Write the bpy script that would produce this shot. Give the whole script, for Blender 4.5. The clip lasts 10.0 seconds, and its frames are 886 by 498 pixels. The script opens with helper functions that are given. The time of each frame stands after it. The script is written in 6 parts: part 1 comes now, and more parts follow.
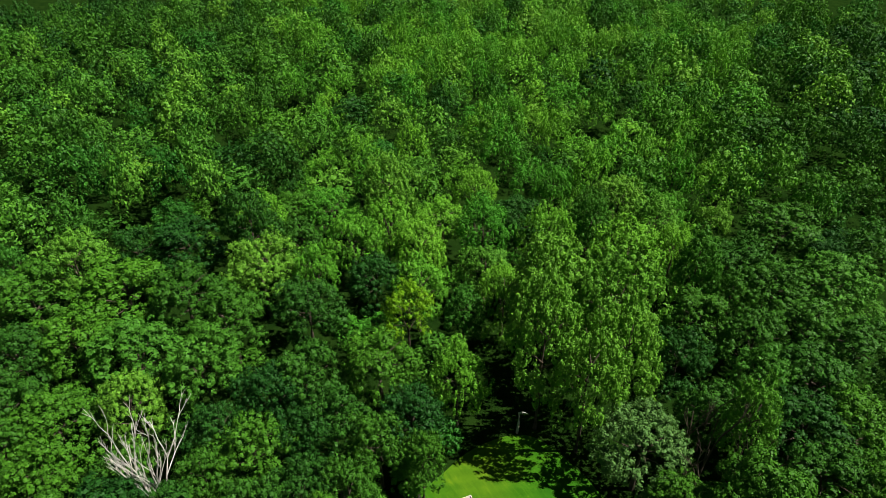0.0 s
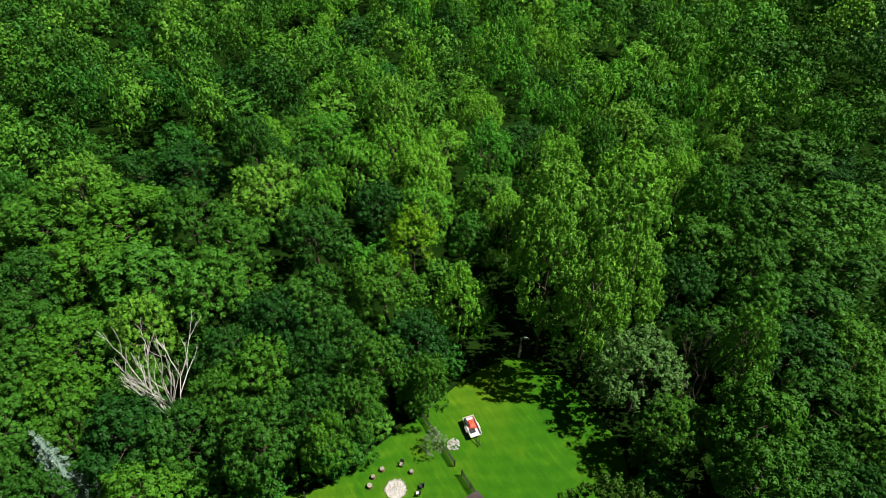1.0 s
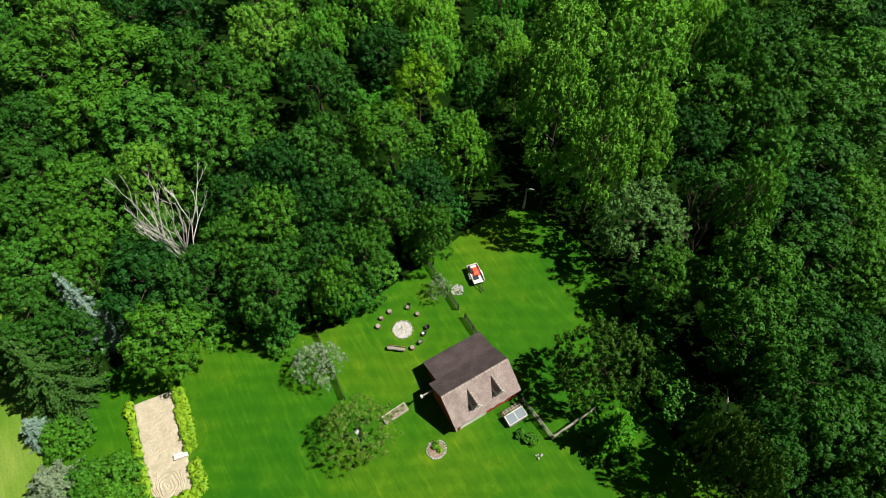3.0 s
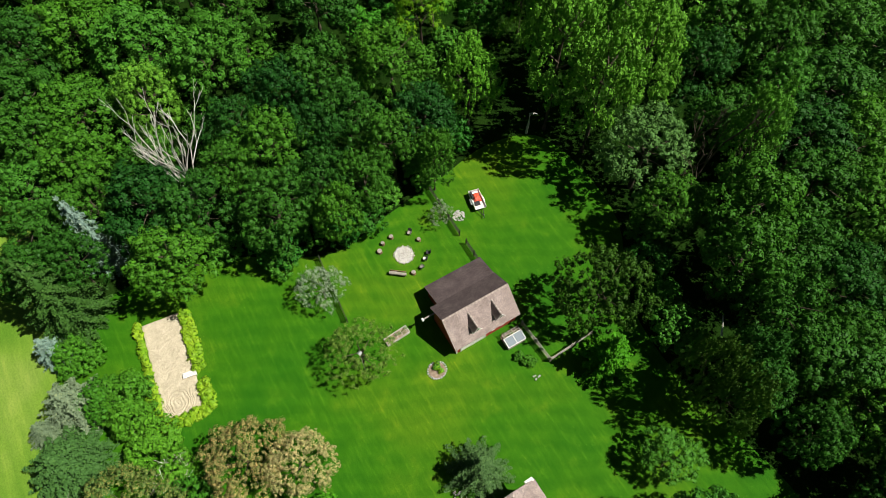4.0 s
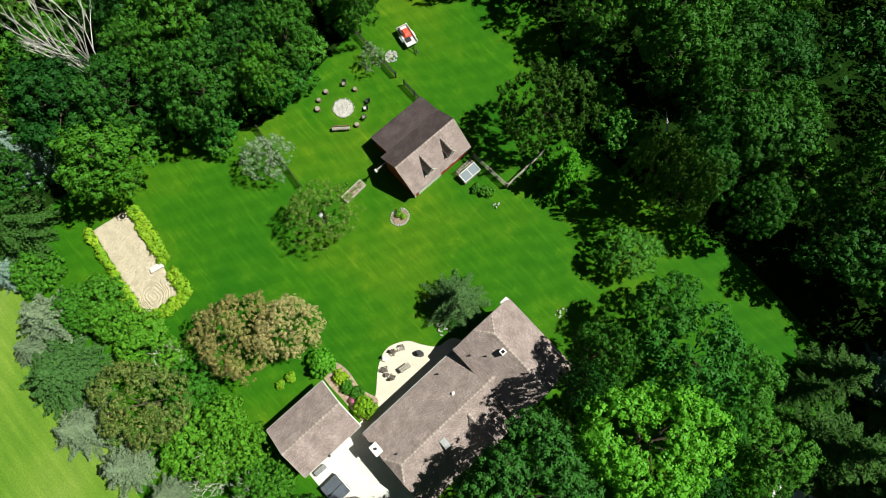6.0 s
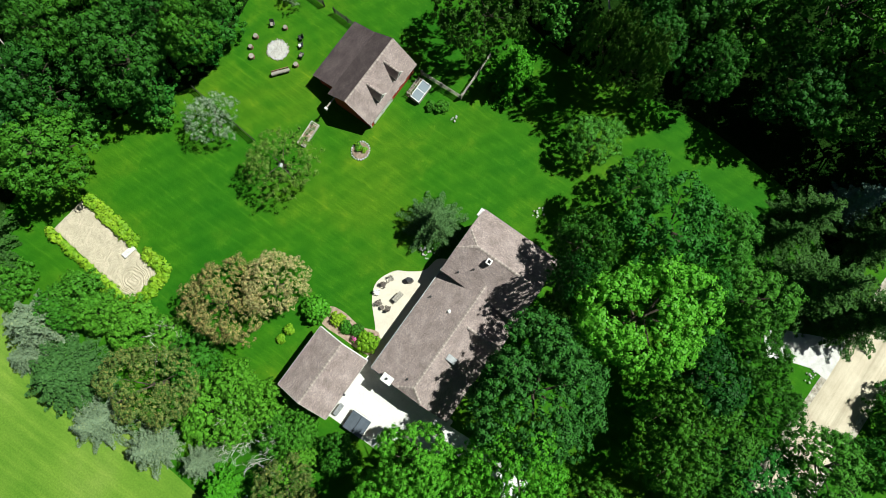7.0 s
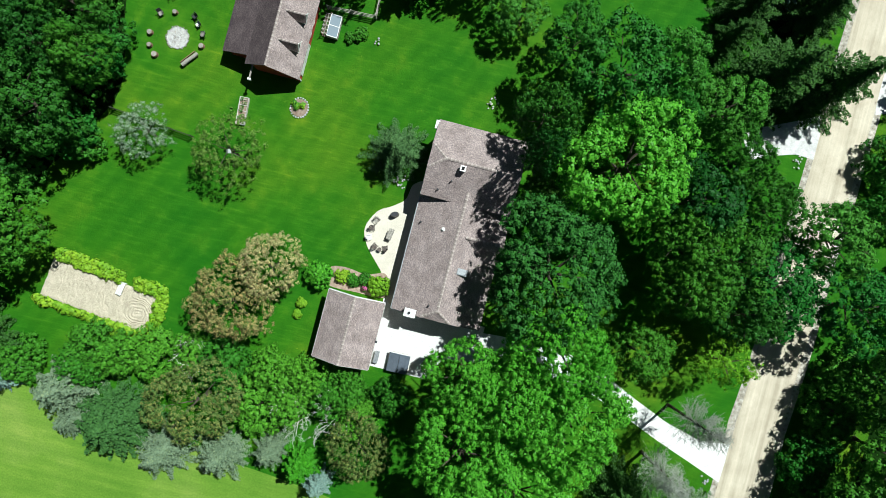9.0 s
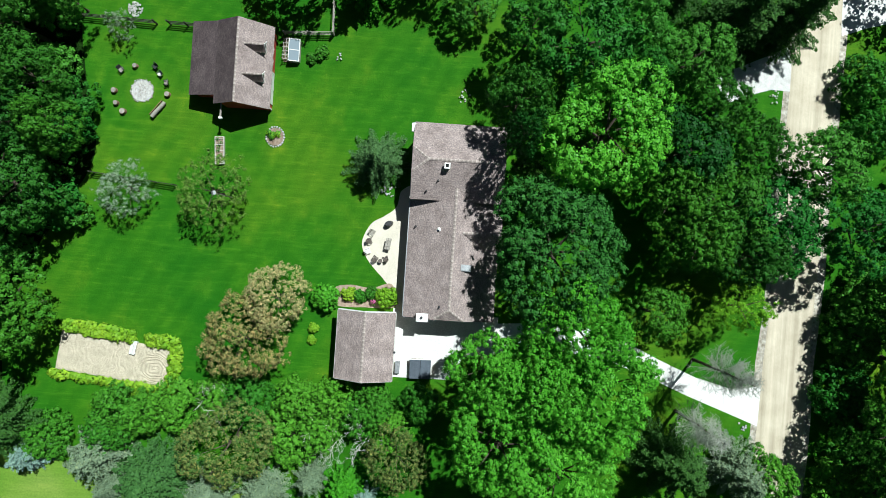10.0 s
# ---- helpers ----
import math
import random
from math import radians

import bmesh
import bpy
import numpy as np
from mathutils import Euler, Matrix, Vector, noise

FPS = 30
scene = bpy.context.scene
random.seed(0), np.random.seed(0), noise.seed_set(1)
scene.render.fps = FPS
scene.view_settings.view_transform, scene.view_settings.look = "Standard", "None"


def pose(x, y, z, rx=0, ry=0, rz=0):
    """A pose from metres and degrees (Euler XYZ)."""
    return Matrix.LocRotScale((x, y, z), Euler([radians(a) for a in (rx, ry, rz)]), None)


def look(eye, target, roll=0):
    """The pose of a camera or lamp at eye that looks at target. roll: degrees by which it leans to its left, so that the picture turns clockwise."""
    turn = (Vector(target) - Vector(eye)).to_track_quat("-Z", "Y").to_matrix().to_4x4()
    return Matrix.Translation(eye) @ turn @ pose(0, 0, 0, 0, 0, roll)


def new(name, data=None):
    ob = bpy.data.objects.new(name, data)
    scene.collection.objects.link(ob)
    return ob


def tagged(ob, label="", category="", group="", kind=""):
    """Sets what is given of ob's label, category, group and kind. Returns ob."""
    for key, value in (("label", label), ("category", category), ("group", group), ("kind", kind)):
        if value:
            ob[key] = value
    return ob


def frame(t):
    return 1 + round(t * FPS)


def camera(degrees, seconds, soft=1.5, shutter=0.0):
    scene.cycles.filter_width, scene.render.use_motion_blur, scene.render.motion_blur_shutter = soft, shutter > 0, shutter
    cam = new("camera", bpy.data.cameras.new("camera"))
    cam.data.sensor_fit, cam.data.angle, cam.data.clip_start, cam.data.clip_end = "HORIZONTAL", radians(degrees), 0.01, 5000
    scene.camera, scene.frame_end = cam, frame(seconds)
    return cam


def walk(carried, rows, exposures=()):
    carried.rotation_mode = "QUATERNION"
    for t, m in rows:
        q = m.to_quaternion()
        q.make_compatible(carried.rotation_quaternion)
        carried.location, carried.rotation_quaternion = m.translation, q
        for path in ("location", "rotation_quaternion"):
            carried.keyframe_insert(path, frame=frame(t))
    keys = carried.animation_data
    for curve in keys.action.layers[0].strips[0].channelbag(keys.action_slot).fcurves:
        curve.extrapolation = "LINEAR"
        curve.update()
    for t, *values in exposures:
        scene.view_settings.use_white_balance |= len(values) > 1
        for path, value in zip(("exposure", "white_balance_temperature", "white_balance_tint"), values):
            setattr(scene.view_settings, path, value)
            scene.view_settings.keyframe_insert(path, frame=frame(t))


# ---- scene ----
import collections

cam = camera(70.9, 10.0, 0.55)
EYE = (0.0, 0.0, 67.74)
# seconds, tilt from straight down, lean and heading of a camera that hovers and turns
TURNS = [
    (0.0, 56.28, -0.16, 57.24), (0.5, 53.06, -0.22, 57.57), (1.0, 49.59, -0.21, 57.82), (1.5, 46.22, -0.24, 58.05), (2.0, 42.78, -0.29, 58.28),
    (2.5, 39.32, -0.25, 58.46), (4.0, 29.07, -0.28, 58.93), (4.5, 25.56, -0.32, 59.1), (5.0, 21.94, -0.33, 58.97), (5.1, 21.22, -0.33, 58.64),
    (5.2, 20.48, -0.33, 57.75), (5.3, 19.76, -0.32, 56.54), (5.5, 18.35, -0.31, 54.1), (5.7, 16.9, -0.27, 51.51), (6.8, 8.98, -0.16, 37.7),
    (7.0, 7.57, -0.16, 35.55), (7.5, 4.06, -0.12, 30.32), (8.0, 0.87, -0.07, 24.76), (8.1, 0.46, -0.06, 23.7), (8.2, 0.29, -0.04, 22.74),
    (8.5, 0.19, -0.0, 19.76), (9.0, 0.17, -0.0, 14.65), (9.5, 0.16, 0.0, 9.22), (10.0, 0.13, 0.0, 3.87)]
walk(cam, [(t, pose(*EYE, tilt, lean, turn)) for t, tilt, lean, turn in TURNS],
     [(0.0, 0.7, 6650, 10), (2.5, 0.55, 6650, 8), (5.0, 0.57, 6650, 6), (7.5, 0.53, 5900, 0), (10.0, 0.53, 5600, 0)])

# ---- world and sun ----
SUN_WAY = Vector((0.365, 0.526, 1.0)).normalized()
world = bpy.data.worlds.new("sky")
scene.world = world
world.use_nodes = True
wn = world.node_tree.nodes
sky = wn.new("ShaderNodeTexSky")
sky.sky_type = "NISHITA"
sky.sun_disc = False
sky.sun_elevation = math.asin(SUN_WAY.z)
sky.sun_rotation = math.atan2(SUN_WAY.x, SUN_WAY.y)
wn["Background"].inputs[1].default_value = 0.0145
world.node_tree.links.new(sky.outputs[0], wn["Background"].inputs[0])
sun_data = bpy.data.lights.new("sun", "SUN")
sun_data.energy = 5.0
sun_data.angle = radians(0.5)
sun_data.color = (1.0, 0.955, 0.87)
sun = new("sun", sun_data)
sun.matrix_world = look(SUN_WAY * 200, (0, 0, 0))


# ---- materials ----
def material(name, rough=0.8, metal=0.0):
    m = bpy.data.materials.new(name)
    m.use_nodes = True
    b = m.node_tree.nodes["Principled BSDF"]
    b.inputs["Roughness"].default_value = rough
    b.inputs["Metallic"].default_value = metal
    return m, m.node_tree.nodes, m.node_tree.links, b


def ramp(nodes, stops):
    r = nodes.new("ShaderNodeValToRGB")
    while len(r.color_ramp.elements) < len(stops):
        r.color_ramp.elements.new(0.5)
    for el, (p, c) in zip(r.color_ramp.elements, stops):
        el.position, el.color = p, (*c, 1)
    return r


def noise_tex(nodes, links, scale, detail=4.0, vec=None, rough=0.55):
    n = nodes.new("ShaderNodeTexNoise")
    n.inputs["Scale"].default_value, n.inputs["Detail"].default_value = scale, detail
    n.inputs["Roughness"].default_value = rough
    if vec is not None:
        links.new(vec, n.inputs["Vector"])
    return n


def blend(nodes, links, fac, a, b, mode="MIX"):
    mx = nodes.new("ShaderNodeMix")
    mx.data_type, mx.blend_type = "RGBA", mode
    for sock, v in ((mx.inputs[0], fac), (mx.inputs[6], a), (mx.inputs[7], b)):
        if isinstance(v, (int, float)):
            sock.default_value = v
        elif isinstance(v, tuple):
            sock.default_value = (*v, 1)
        else:
            links.new(v, sock)
    return mx.outputs[2]


def bump(nodes, links, height, b, strength=0.4, distance=0.05):
    bp = nodes.new("ShaderNodeBump")
    bp.inputs["Strength"].default_value, bp.inputs["Distance"].default_value = strength, distance
    links.new(height, bp.inputs["Height"])
    links.new(bp.outputs[0], b.inputs["Normal"])


def plain(name, c1, c2, scale=3.0, rough=0.8, metal=0.0, fine=30.0, relief=0.3, dist=0.02):
    """Two tones mottled by a coarse and a fine grain, with relief."""
    m, n, l, b = material(name, rough, metal)
    tc = n.new("ShaderNodeTexCoord")
    big = noise_tex(n, l, scale, 4, tc.outputs["Object"])
    small = noise_tex(n, l, fine, 3, tc.outputs["Object"])
    r = ramp(n, [(0.3, c1), (0.7, c2)])
    l.new(big.outputs[0], r.inputs[0])
    r2 = ramp(n, [(0.3, (0.72, 0.72, 0.72)), (0.7, (1.2, 1.2, 1.2))])
    l.new(small.outputs[0], r2.inputs[0])
    tone = blend(n, l, 1.0, r.outputs[0], r2.outputs[0], "MULTIPLY")
    b.inputs["Specular IOR Level"].default_value = 0.5 if rough < 0.75 else 0.08
    ob = n.new("ShaderNodeObjectInfo")
    r3 = ramp(n, [(0.0, (0.82, 0.82, 0.82)), (1.0, (1.12, 1.12, 1.12))])
    l.new(ob.outputs["Random"], r3.inputs[0])
    l.new(blend(n, l, 1.0, tone, r3.outputs[0], "MULTIPLY"), b.inputs["Base Color"])
    bump(n, l, small.outputs[0], b, relief, dist)
    return m


def foliage(name, dark, light, shine=0.55, thin=0.06, mottled=False):
    """Leaves: a tone for each tree (or, mottled, for each blade), one for each leaf, some light through the blade."""
    m, n, l, b = material(name, shine)
    ob = n.new("ShaderNodeObjectInfo")
    geo = n.new("ShaderNodeNewGeometry")
    att = n.new("ShaderNodeAttribute")
    att.attribute_name = "tone"
    mix1 = n.new("ShaderNodeMath")
    mix1.operation = "ADD"
    l.new(ob.outputs["Random"], mix1.inputs[0])
    l.new(att.outputs["Fac"], mix1.inputs[1])
    fr = n.new("ShaderNodeMath")
    fr.operation = "FRACT"
    l.new(mix1.outputs[0], fr.inputs[0])
    tree = ramp(n, [(0.0, dark), (1.0, light)])
    l.new(geo.outputs["Random Per Island"] if mottled else fr.outputs[0], tree.inputs[0])
    leaf = ramp(n, [(0.0, (0.8, 0.82, 0.8)), (0.5, (0.98, 0.99, 1.0)), (0.85, (1.15, 1.12, 1.05)), (1.0, (1.4, 1.28, 1.1))])
    l.new(geo.outputs["Random Per Island"], leaf.inputs[0])
    col = blend(n, l, 1.0, tree.outputs[0], leaf.outputs[0], "MULTIPLY")
    l.new(col, b.inputs["Base Color"])
    b.inputs["Specular IOR Level"].default_value = 0.12
    tr = n.new("ShaderNodeBsdfTranslucent")
    l.new(blend(n, l, 1.0, col, (1.1, 1.25, 0.5), "MULTIPLY"), tr.inputs[0])
    mx = n.new("ShaderNodeMixShader")
    mx.inputs[0].default_value = thin
    l.new(b.outputs[0], mx.inputs[1])
    l.new(tr.outputs[0], mx.inputs[2])
    l.new(mx.outputs[0], n["Material Output"].inputs[0])
    return m


def lawn_material():
    m, n, l, b = material("mown_grass", 0.75)
    tc = n.new("ShaderNodeTexCoord")
    vec = tc.outputs["Object"]
    big = noise_tex(n, l, 0.055, 4, vec)
    mid = noise_tex(n, l, 0.45, 5, vec, 0.65)
    fine = noise_tex(n, l, 9.0, 4, vec, 0.7)
    base = ramp(n, [(0.3, (0.018, 0.104, 0.005)), (0.5, (0.034, 0.128, 0.005)), (0.7, (0.072, 0.158, 0.007))])
    l.new(big.outputs[0], base.inputs[0])
    patch = ramp(n, [(0.3, (0.78, 0.86, 0.8)), (0.55, (1.0, 1.0, 1.0)), (0.75, (1.7, 1.22, 1.3))])
    l.new(mid.outputs[0], patch.inputs[0])
    col = blend(n, l, 1.0, base.outputs[0], patch.outputs[0], "MULTIPLY")
    # faint mowing lanes
    mp = n.new("ShaderNodeMapping")
    mp.inputs["Rotation"].default_value = (0, 0, radians(28))
    l.new(vec, mp.inputs[0])
    wv = n.new("ShaderNodeTexWave")
    wv.inputs["Scale"].default_value, wv.inputs["Distortion"].default_value = 0.17, 7.0
    wv.inputs["Detail"].default_value, wv.inputs["Detail Scale"].default_value = 3.0, 0.4
    l.new(mp.outputs[0], wv.inputs["Vector"])
    lane = ramp(n, [(0.2, (0.93, 0.96, 0.95)), (0.8, (1.06, 1.04, 1.0))])
    l.new(wv.outputs[0], lane.inputs[0])
    col = blend(n, l, 1.0, col, lane.outputs[0], "MULTIPLY")
    # pale thatch drawn out along the mower's way
    mp2 = n.new("ShaderNodeMapping")
    mp2.inputs["Rotation"].default_value, mp2.inputs["Scale"].default_value = (0, 0, radians(32)), (0.25, 2.2, 1)
    l.new(vec, mp2.inputs[0])
    streak = noise_tex(n, l, 1.0, 5, mp2.outputs[0], 0.7)
    thatch = ramp(n, [(0.36, (0.82, 0.9, 0.88)), (0.55, (1.0, 1.0, 1.0)), (0.74, (1.6, 1.25, 1.35))])
    l.new(streak.outputs[0], thatch.inputs[0])
    col = blend(n, l, 1.0, col, thatch.outputs[0], "MULTIPLY")
    # rings of the mower's way round the fire pit, and a trodden, yellowed ring close to it
    shift = n.new("ShaderNodeVectorMath")
    shift.operation = "SUBTRACT"
    l.new(vec, shift.inputs[0])
    shift.inputs[1].default_value = (-33.84, 15.14, 0)
    dist = n.new("ShaderNodeVectorMath")
    dist.operation = "LENGTH"
    l.new(shift.outputs[0], dist.inputs[0])
    wob = n.new("ShaderNodeMath")
    wob.operation = "MULTIPLY_ADD"
    l.new(mid.outputs[0], wob.inputs[0])
    wob.inputs[1].default_value = 1.6
    l.new(dist.outputs["Value"], wob.inputs[2])
    near = n.new("ShaderNodeMath")
    near.operation = "DIVIDE"
    l.new(wob.outputs[0], near.inputs[0])
    near.inputs[1].default_value = 10.0
    trod = ramp(n, [(0.2, (1.9, 1.25, 1.6)), (0.29, (1.25, 1.08, 1.1)), (0.4, (1.3, 1.1, 1.1)), (0.52, (0.95, 0.98, 1.0)), (0.6, (1.22, 1.07, 1.1)), (0.72, (0.97, 0.99, 1.0)), (0.8, (1.15, 1.05, 1.05)), (0.95, (1.0, 1.0, 1.0))])
    l.new(near.outputs[0], trod.inputs[0])
    col = blend(n, l, 1.0, col, trod.outputs[0], "MULTIPLY")
    speck = noise_tex(n, l, 3.2, 2, vec, 0.5)
    clover = ramp(n, [(0.69, (1.0, 1.0, 1.0)), (0.74, (1.9, 1.35, 1.8))])
    l.new(speck.outputs[0], clover.inputs[0])
    col = blend(n, l, 1.0, col, clover.outputs[0], "MULTIPLY")
    blade = ramp(n, [(0.3, (0.74, 0.78, 0.74)), (0.7, (1.26, 1.2, 1.18))])
    l.new(fine.outputs[0], blade.inputs[0])
    l.new(blend(n, l, 1.0, col, blade.outputs[0], "MULTIPLY"), b.inputs["Base Color"])
    b.inputs["Specular IOR Level"].default_value = 0.04
    bump(n, l, fine.outputs[0], b, 0.6, 0.06)
    return m


def field_material():
    """Pale mown field: broad dry and lush patches, streaks along the mower's way."""
    m, n, l, b = material("pale_field_grass", 0.8)
    vec = n.new("ShaderNodeTexCoord").outputs["Object"]
    big = noise_tex(n, l, 0.06, 5, vec, 0.6)
    base = ramp(n, [(0.3, (0.07, 0.17, 0.014)), (0.5, (0.125, 0.225, 0.026)), (0.72, (0.21, 0.28, 0.06))])
    l.new(big.outputs[0], base.inputs[0])
    mp = n.new("ShaderNodeMapping")
    mp.inputs["Rotation"].default_value, mp.inputs["Scale"].default_value = (0, 0, radians(-12)), (0.12, 1.1, 1)
    l.new(vec, mp.inputs[0])
    streak = noise_tex(n, l, 1.0, 5, mp.outputs[0], 0.65)
    way = ramp(n, [(0.35, (0.82, 0.88, 0.85)), (0.55, (1.0, 1.0, 1.0)), (0.75, (1.35, 1.2, 1.3))])
    l.new(streak.outputs[0], way.inputs[0])
    col = blend(n, l, 1.0, base.outputs[0], way.outputs[0], "MULTIPLY")
    fine = noise_tex(n, l, 5.0, 5, vec, 0.7)
    blade = ramp(n, [(0.3, (0.8, 0.82, 0.8)), (0.7, (1.2, 1.17, 1.15))])
    l.new(fine.outputs[0], blade.inputs[0])
    l.new(blend(n, l, 1.0, col, blade.outputs[0], "MULTIPLY"), b.inputs["Base Color"])
    b.inputs["Specular IOR Level"].default_value = 0.04
    bump(n, l, fine.outputs[0], b, 0.4, 0.04)
    return m


def road_material():
    """Packed tan gravel with paler wheel tracks drawn out along the road."""
    m, n, l, b = material("gravel_road", 0.95)
    vec = n.new("ShaderNodeTexCoord").outputs["Object"]
    big = noise_tex(n, l, 0.35, 5, vec, 0.6)
    base = ramp(n, [(0.3, (0.4, 0.345, 0.255)), (0.7, (0.54, 0.48, 0.37))])
    l.new(big.outputs[0], base.inputs[0])
    mp = n.new("ShaderNodeMapping")
    mp.inputs["Rotation"].default_value, mp.inputs["Scale"].default_value = (0, 0, radians(1.7)), (1.3, 0.035, 1)
    l.new(vec, mp.inputs[0])
    track = noise_tex(n, l, 1.0, 4, mp.outputs[0], 0.6)
    worn = ramp(n, [(0.35, (0.8, 0.79, 0.77)), (0.5, (1.0, 1.0, 1.0)), (0.65, (1.16, 1.16, 1.17))])
    l.new(track.outputs[0], worn.inputs[0])
    col = blend(n, l, 1.0, base.outputs[0], worn.outputs[0], "MULTIPLY")
    fine = noise_tex(n, l, 11.0, 4, vec, 0.7)
    grit = ramp(n, [(0.3, (0.86, 0.86, 0.86)), (0.7, (1.12, 1.12, 1.12))])
    l.new(fine.outputs[0], grit.inputs[0])
    l.new(blend(n, l, 1.0, col, grit.outputs[0], "MULTIPLY"), b.inputs["Base Color"])
    b.inputs["Specular IOR Level"].default_value = 0.08
    bump(n, l, fine.outputs[0], b, 0.3, 0.02)
    return m


def shingle(name, c1, c2):
    """Overlapping shingle courses: a height-driven saw for the butt edges, split into tabs, with weathering."""
    m, n, l, b = material(name, 0.92)
    b.inputs["Specular IOR Level"].default_value = 0.1
    tc = n.new("ShaderNodeTexCoord")
    uv = tc.outputs["UV"]
    br = n.new("ShaderNodeTexBrick")
    br.offset, br.squash = 0.5, 1.0
    br.inputs["Color1"].default_value, br.inputs["Color2"].default_value, br.inputs["Mortar"].default_value = (0.84, 0.84, 0.84, 1), (1.12, 1.1, 1.08, 1), (0.74, 0.74, 0.74, 1)
    for key, val in (("Scale", 1.0), ("Mortar Size", 0.022), ("Mortar Smooth", 1.0), ("Bias", 0.0), ("Brick Width", 0.34), ("Row Height", 0.15)):
        br.inputs[key].default_value = val
    warp = noise_tex(n, l, 2.2, 3, uv)
    sh = n.new("ShaderNodeVectorMath")
    sh.operation = "MULTIPLY_ADD"
    l.new(warp.outputs["Color"], sh.inputs[0])
    sh.inputs[1].default_value = (0.45, 0.4, 0)
    l.new(uv, sh.inputs[2])
    l.new(sh.outputs[0], br.inputs["Vector"])
    big = noise_tex(n, l, 0.7, 5, uv, 0.6)
    r = ramp(n, [(0.3, c1), (0.7, c2)])
    l.new(big.outputs[0], r.inputs[0])
    fine = noise_tex(n, l, 7.0, 4, uv, 0.7)
    r2 = ramp(n, [(0.3, (0.5, 0.5, 0.51)), (0.7, (1.5, 1.48, 1.45))])
    l.new(fine.outputs[0], r2.inputs[0])
    col = blend(n, l, 1.0, r.outputs[0], br.outputs["Color"], "MULTIPLY")
    l.new(blend(n, l, 1.0, col, r2.outputs[0], "MULTIPLY"), b.inputs["Base Color"])
    curl = noise_tex(n, l, 3.2, 3, sh.outputs[0], 0.6)
    hh = n.new("ShaderNodeMath")
    hh.operation = "MULTIPLY_ADD"
    l.new(br.outputs["Fac"], hh.inputs[0])
    hh.inputs[1].default_value = -0.4
    l.new(curl.outputs[0], hh.inputs[2])
    bump(n, l, hh.outputs[0], b, 0.5, 0.06)
    return m


GRASS = lawn_material()
DRIPEDGE = plain("pale_drip_edge", (0.36, 0.34, 0.31), (0.46, 0.44, 0.41), 2.0, 0.6)
FIELD = field_material()
L_OAK = foliage("oak_leaves", (0.012, 0.068, 0.009), (0.056, 0.185, 0.012))
L_MAPLE = foliage("maple_leaves", (0.022, 0.125, 0.013), (0.066, 0.21, 0.018))
L_LIME = foliage("light_green_leaves", (0.075, 0.24, 0.022), (0.12, 0.3, 0.026))
L_ASH = foliage("ash_leaves", (0.05, 0.23, 0.016), (0.125, 0.34, 0.022))
L_YARD = foliage("fresh_green_leaves", (0.085, 0.3, 0.018), (0.13, 0.39, 0.03), 0.42, 0.28)
L_YELLOW = foliage("yellow_green_leaves", (0.12, 0.29, 0.008), (0.13, 0.3, 0.01))
L_WILLOW = foliage("grey_green_leaves", (0.072, 0.175, 0.04), (0.082, 0.19, 0.046))
L_OLIVE = foliage("olive_leaves", (0.08, 0.165, 0.022), (0.11, 0.19, 0.03))
L_BROWN = foliage("brownish_leaves", (0.1, 0.15, 0.03), (0.31, 0.24, 0.1), mottled=True)
L_TAN = foliage("tan_leaves", (0.2, 0.24, 0.07), (0.46, 0.37, 0.19), mottled=True)
L_BRONZE = foliage("bronze_leaves", (0.05, 0.135, 0.02), (0.16, 0.175, 0.05), mottled=True)
L_DARKOLIVE = foliage("dark_olive_leaves", (0.032, 0.09, 0.009), (0.045, 0.11, 0.012))
L_SHRUB = foliage("shrub_leaves", (0.022, 0.12, 0.009), (0.085, 0.25, 0.016))
L_FEATHER = foliage("silver_feathery_leaves", (0.24, 0.32, 0.22), (0.25, 0.33, 0.23), 0.6, 0.15)
L_DEEP = foliage("deep_green_leaves", (0.034, 0.13, 0.018), (0.036, 0.135, 0.02))
L_HOSTA = foliage("hosta_leaves", (0.13, 0.28, 0.012), (0.22, 0.36, 0.02))
N_SPRUCE = foliage("spruce_needles", (0.035, 0.1, 0.016), (0.045, 0.115, 0.02), 0.6, 0.1)
N_PINE = foliage("pine_needles", (0.05, 0.13, 0.03), (0.06, 0.145, 0.035), 0.6, 0.1)
N_LARCH = foliage("larch_needles", (0.055, 0.23, 0.008), (0.065, 0.25, 0.01), 0.6, 0.2)
N_YEW = foliage("grey_green_needles", (0.065, 0.14, 0.045), (0.075, 0.155, 0.05), 0.6, 0.1)
N_BLUE = foliage("blue_spruce_needles", (0.16, 0.26, 0.22), (0.2, 0.3, 0.26), 0.6, 0.1)
N_SILVER = foliage("silvery_pine_needles", (0.125, 0.185, 0.105), (0.18, 0.245, 0.15), 0.6, 0.1)
# nearly black without gloss: the shade under the crowns is in the colour
FLOOR = plain("shade_dark_woodland_floor", (0.006, 0.02, 0.003), (0.013, 0.034, 0.005), 0.3, 0.95, fine=4.0, relief=0.8, dist=0.2)
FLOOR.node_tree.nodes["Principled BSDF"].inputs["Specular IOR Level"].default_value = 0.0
BARK = plain("bark", (0.05, 0.04, 0.03), (0.11, 0.09, 0.07), 2.0, 0.9, fine=20.0, relief=0.8)
DEADWOOD = plain("bleached_dead_wood", (0.52, 0.5, 0.46), (0.7, 0.68, 0.64), 1.5, 0.85, fine=14.0)
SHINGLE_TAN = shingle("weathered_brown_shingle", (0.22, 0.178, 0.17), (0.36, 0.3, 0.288))
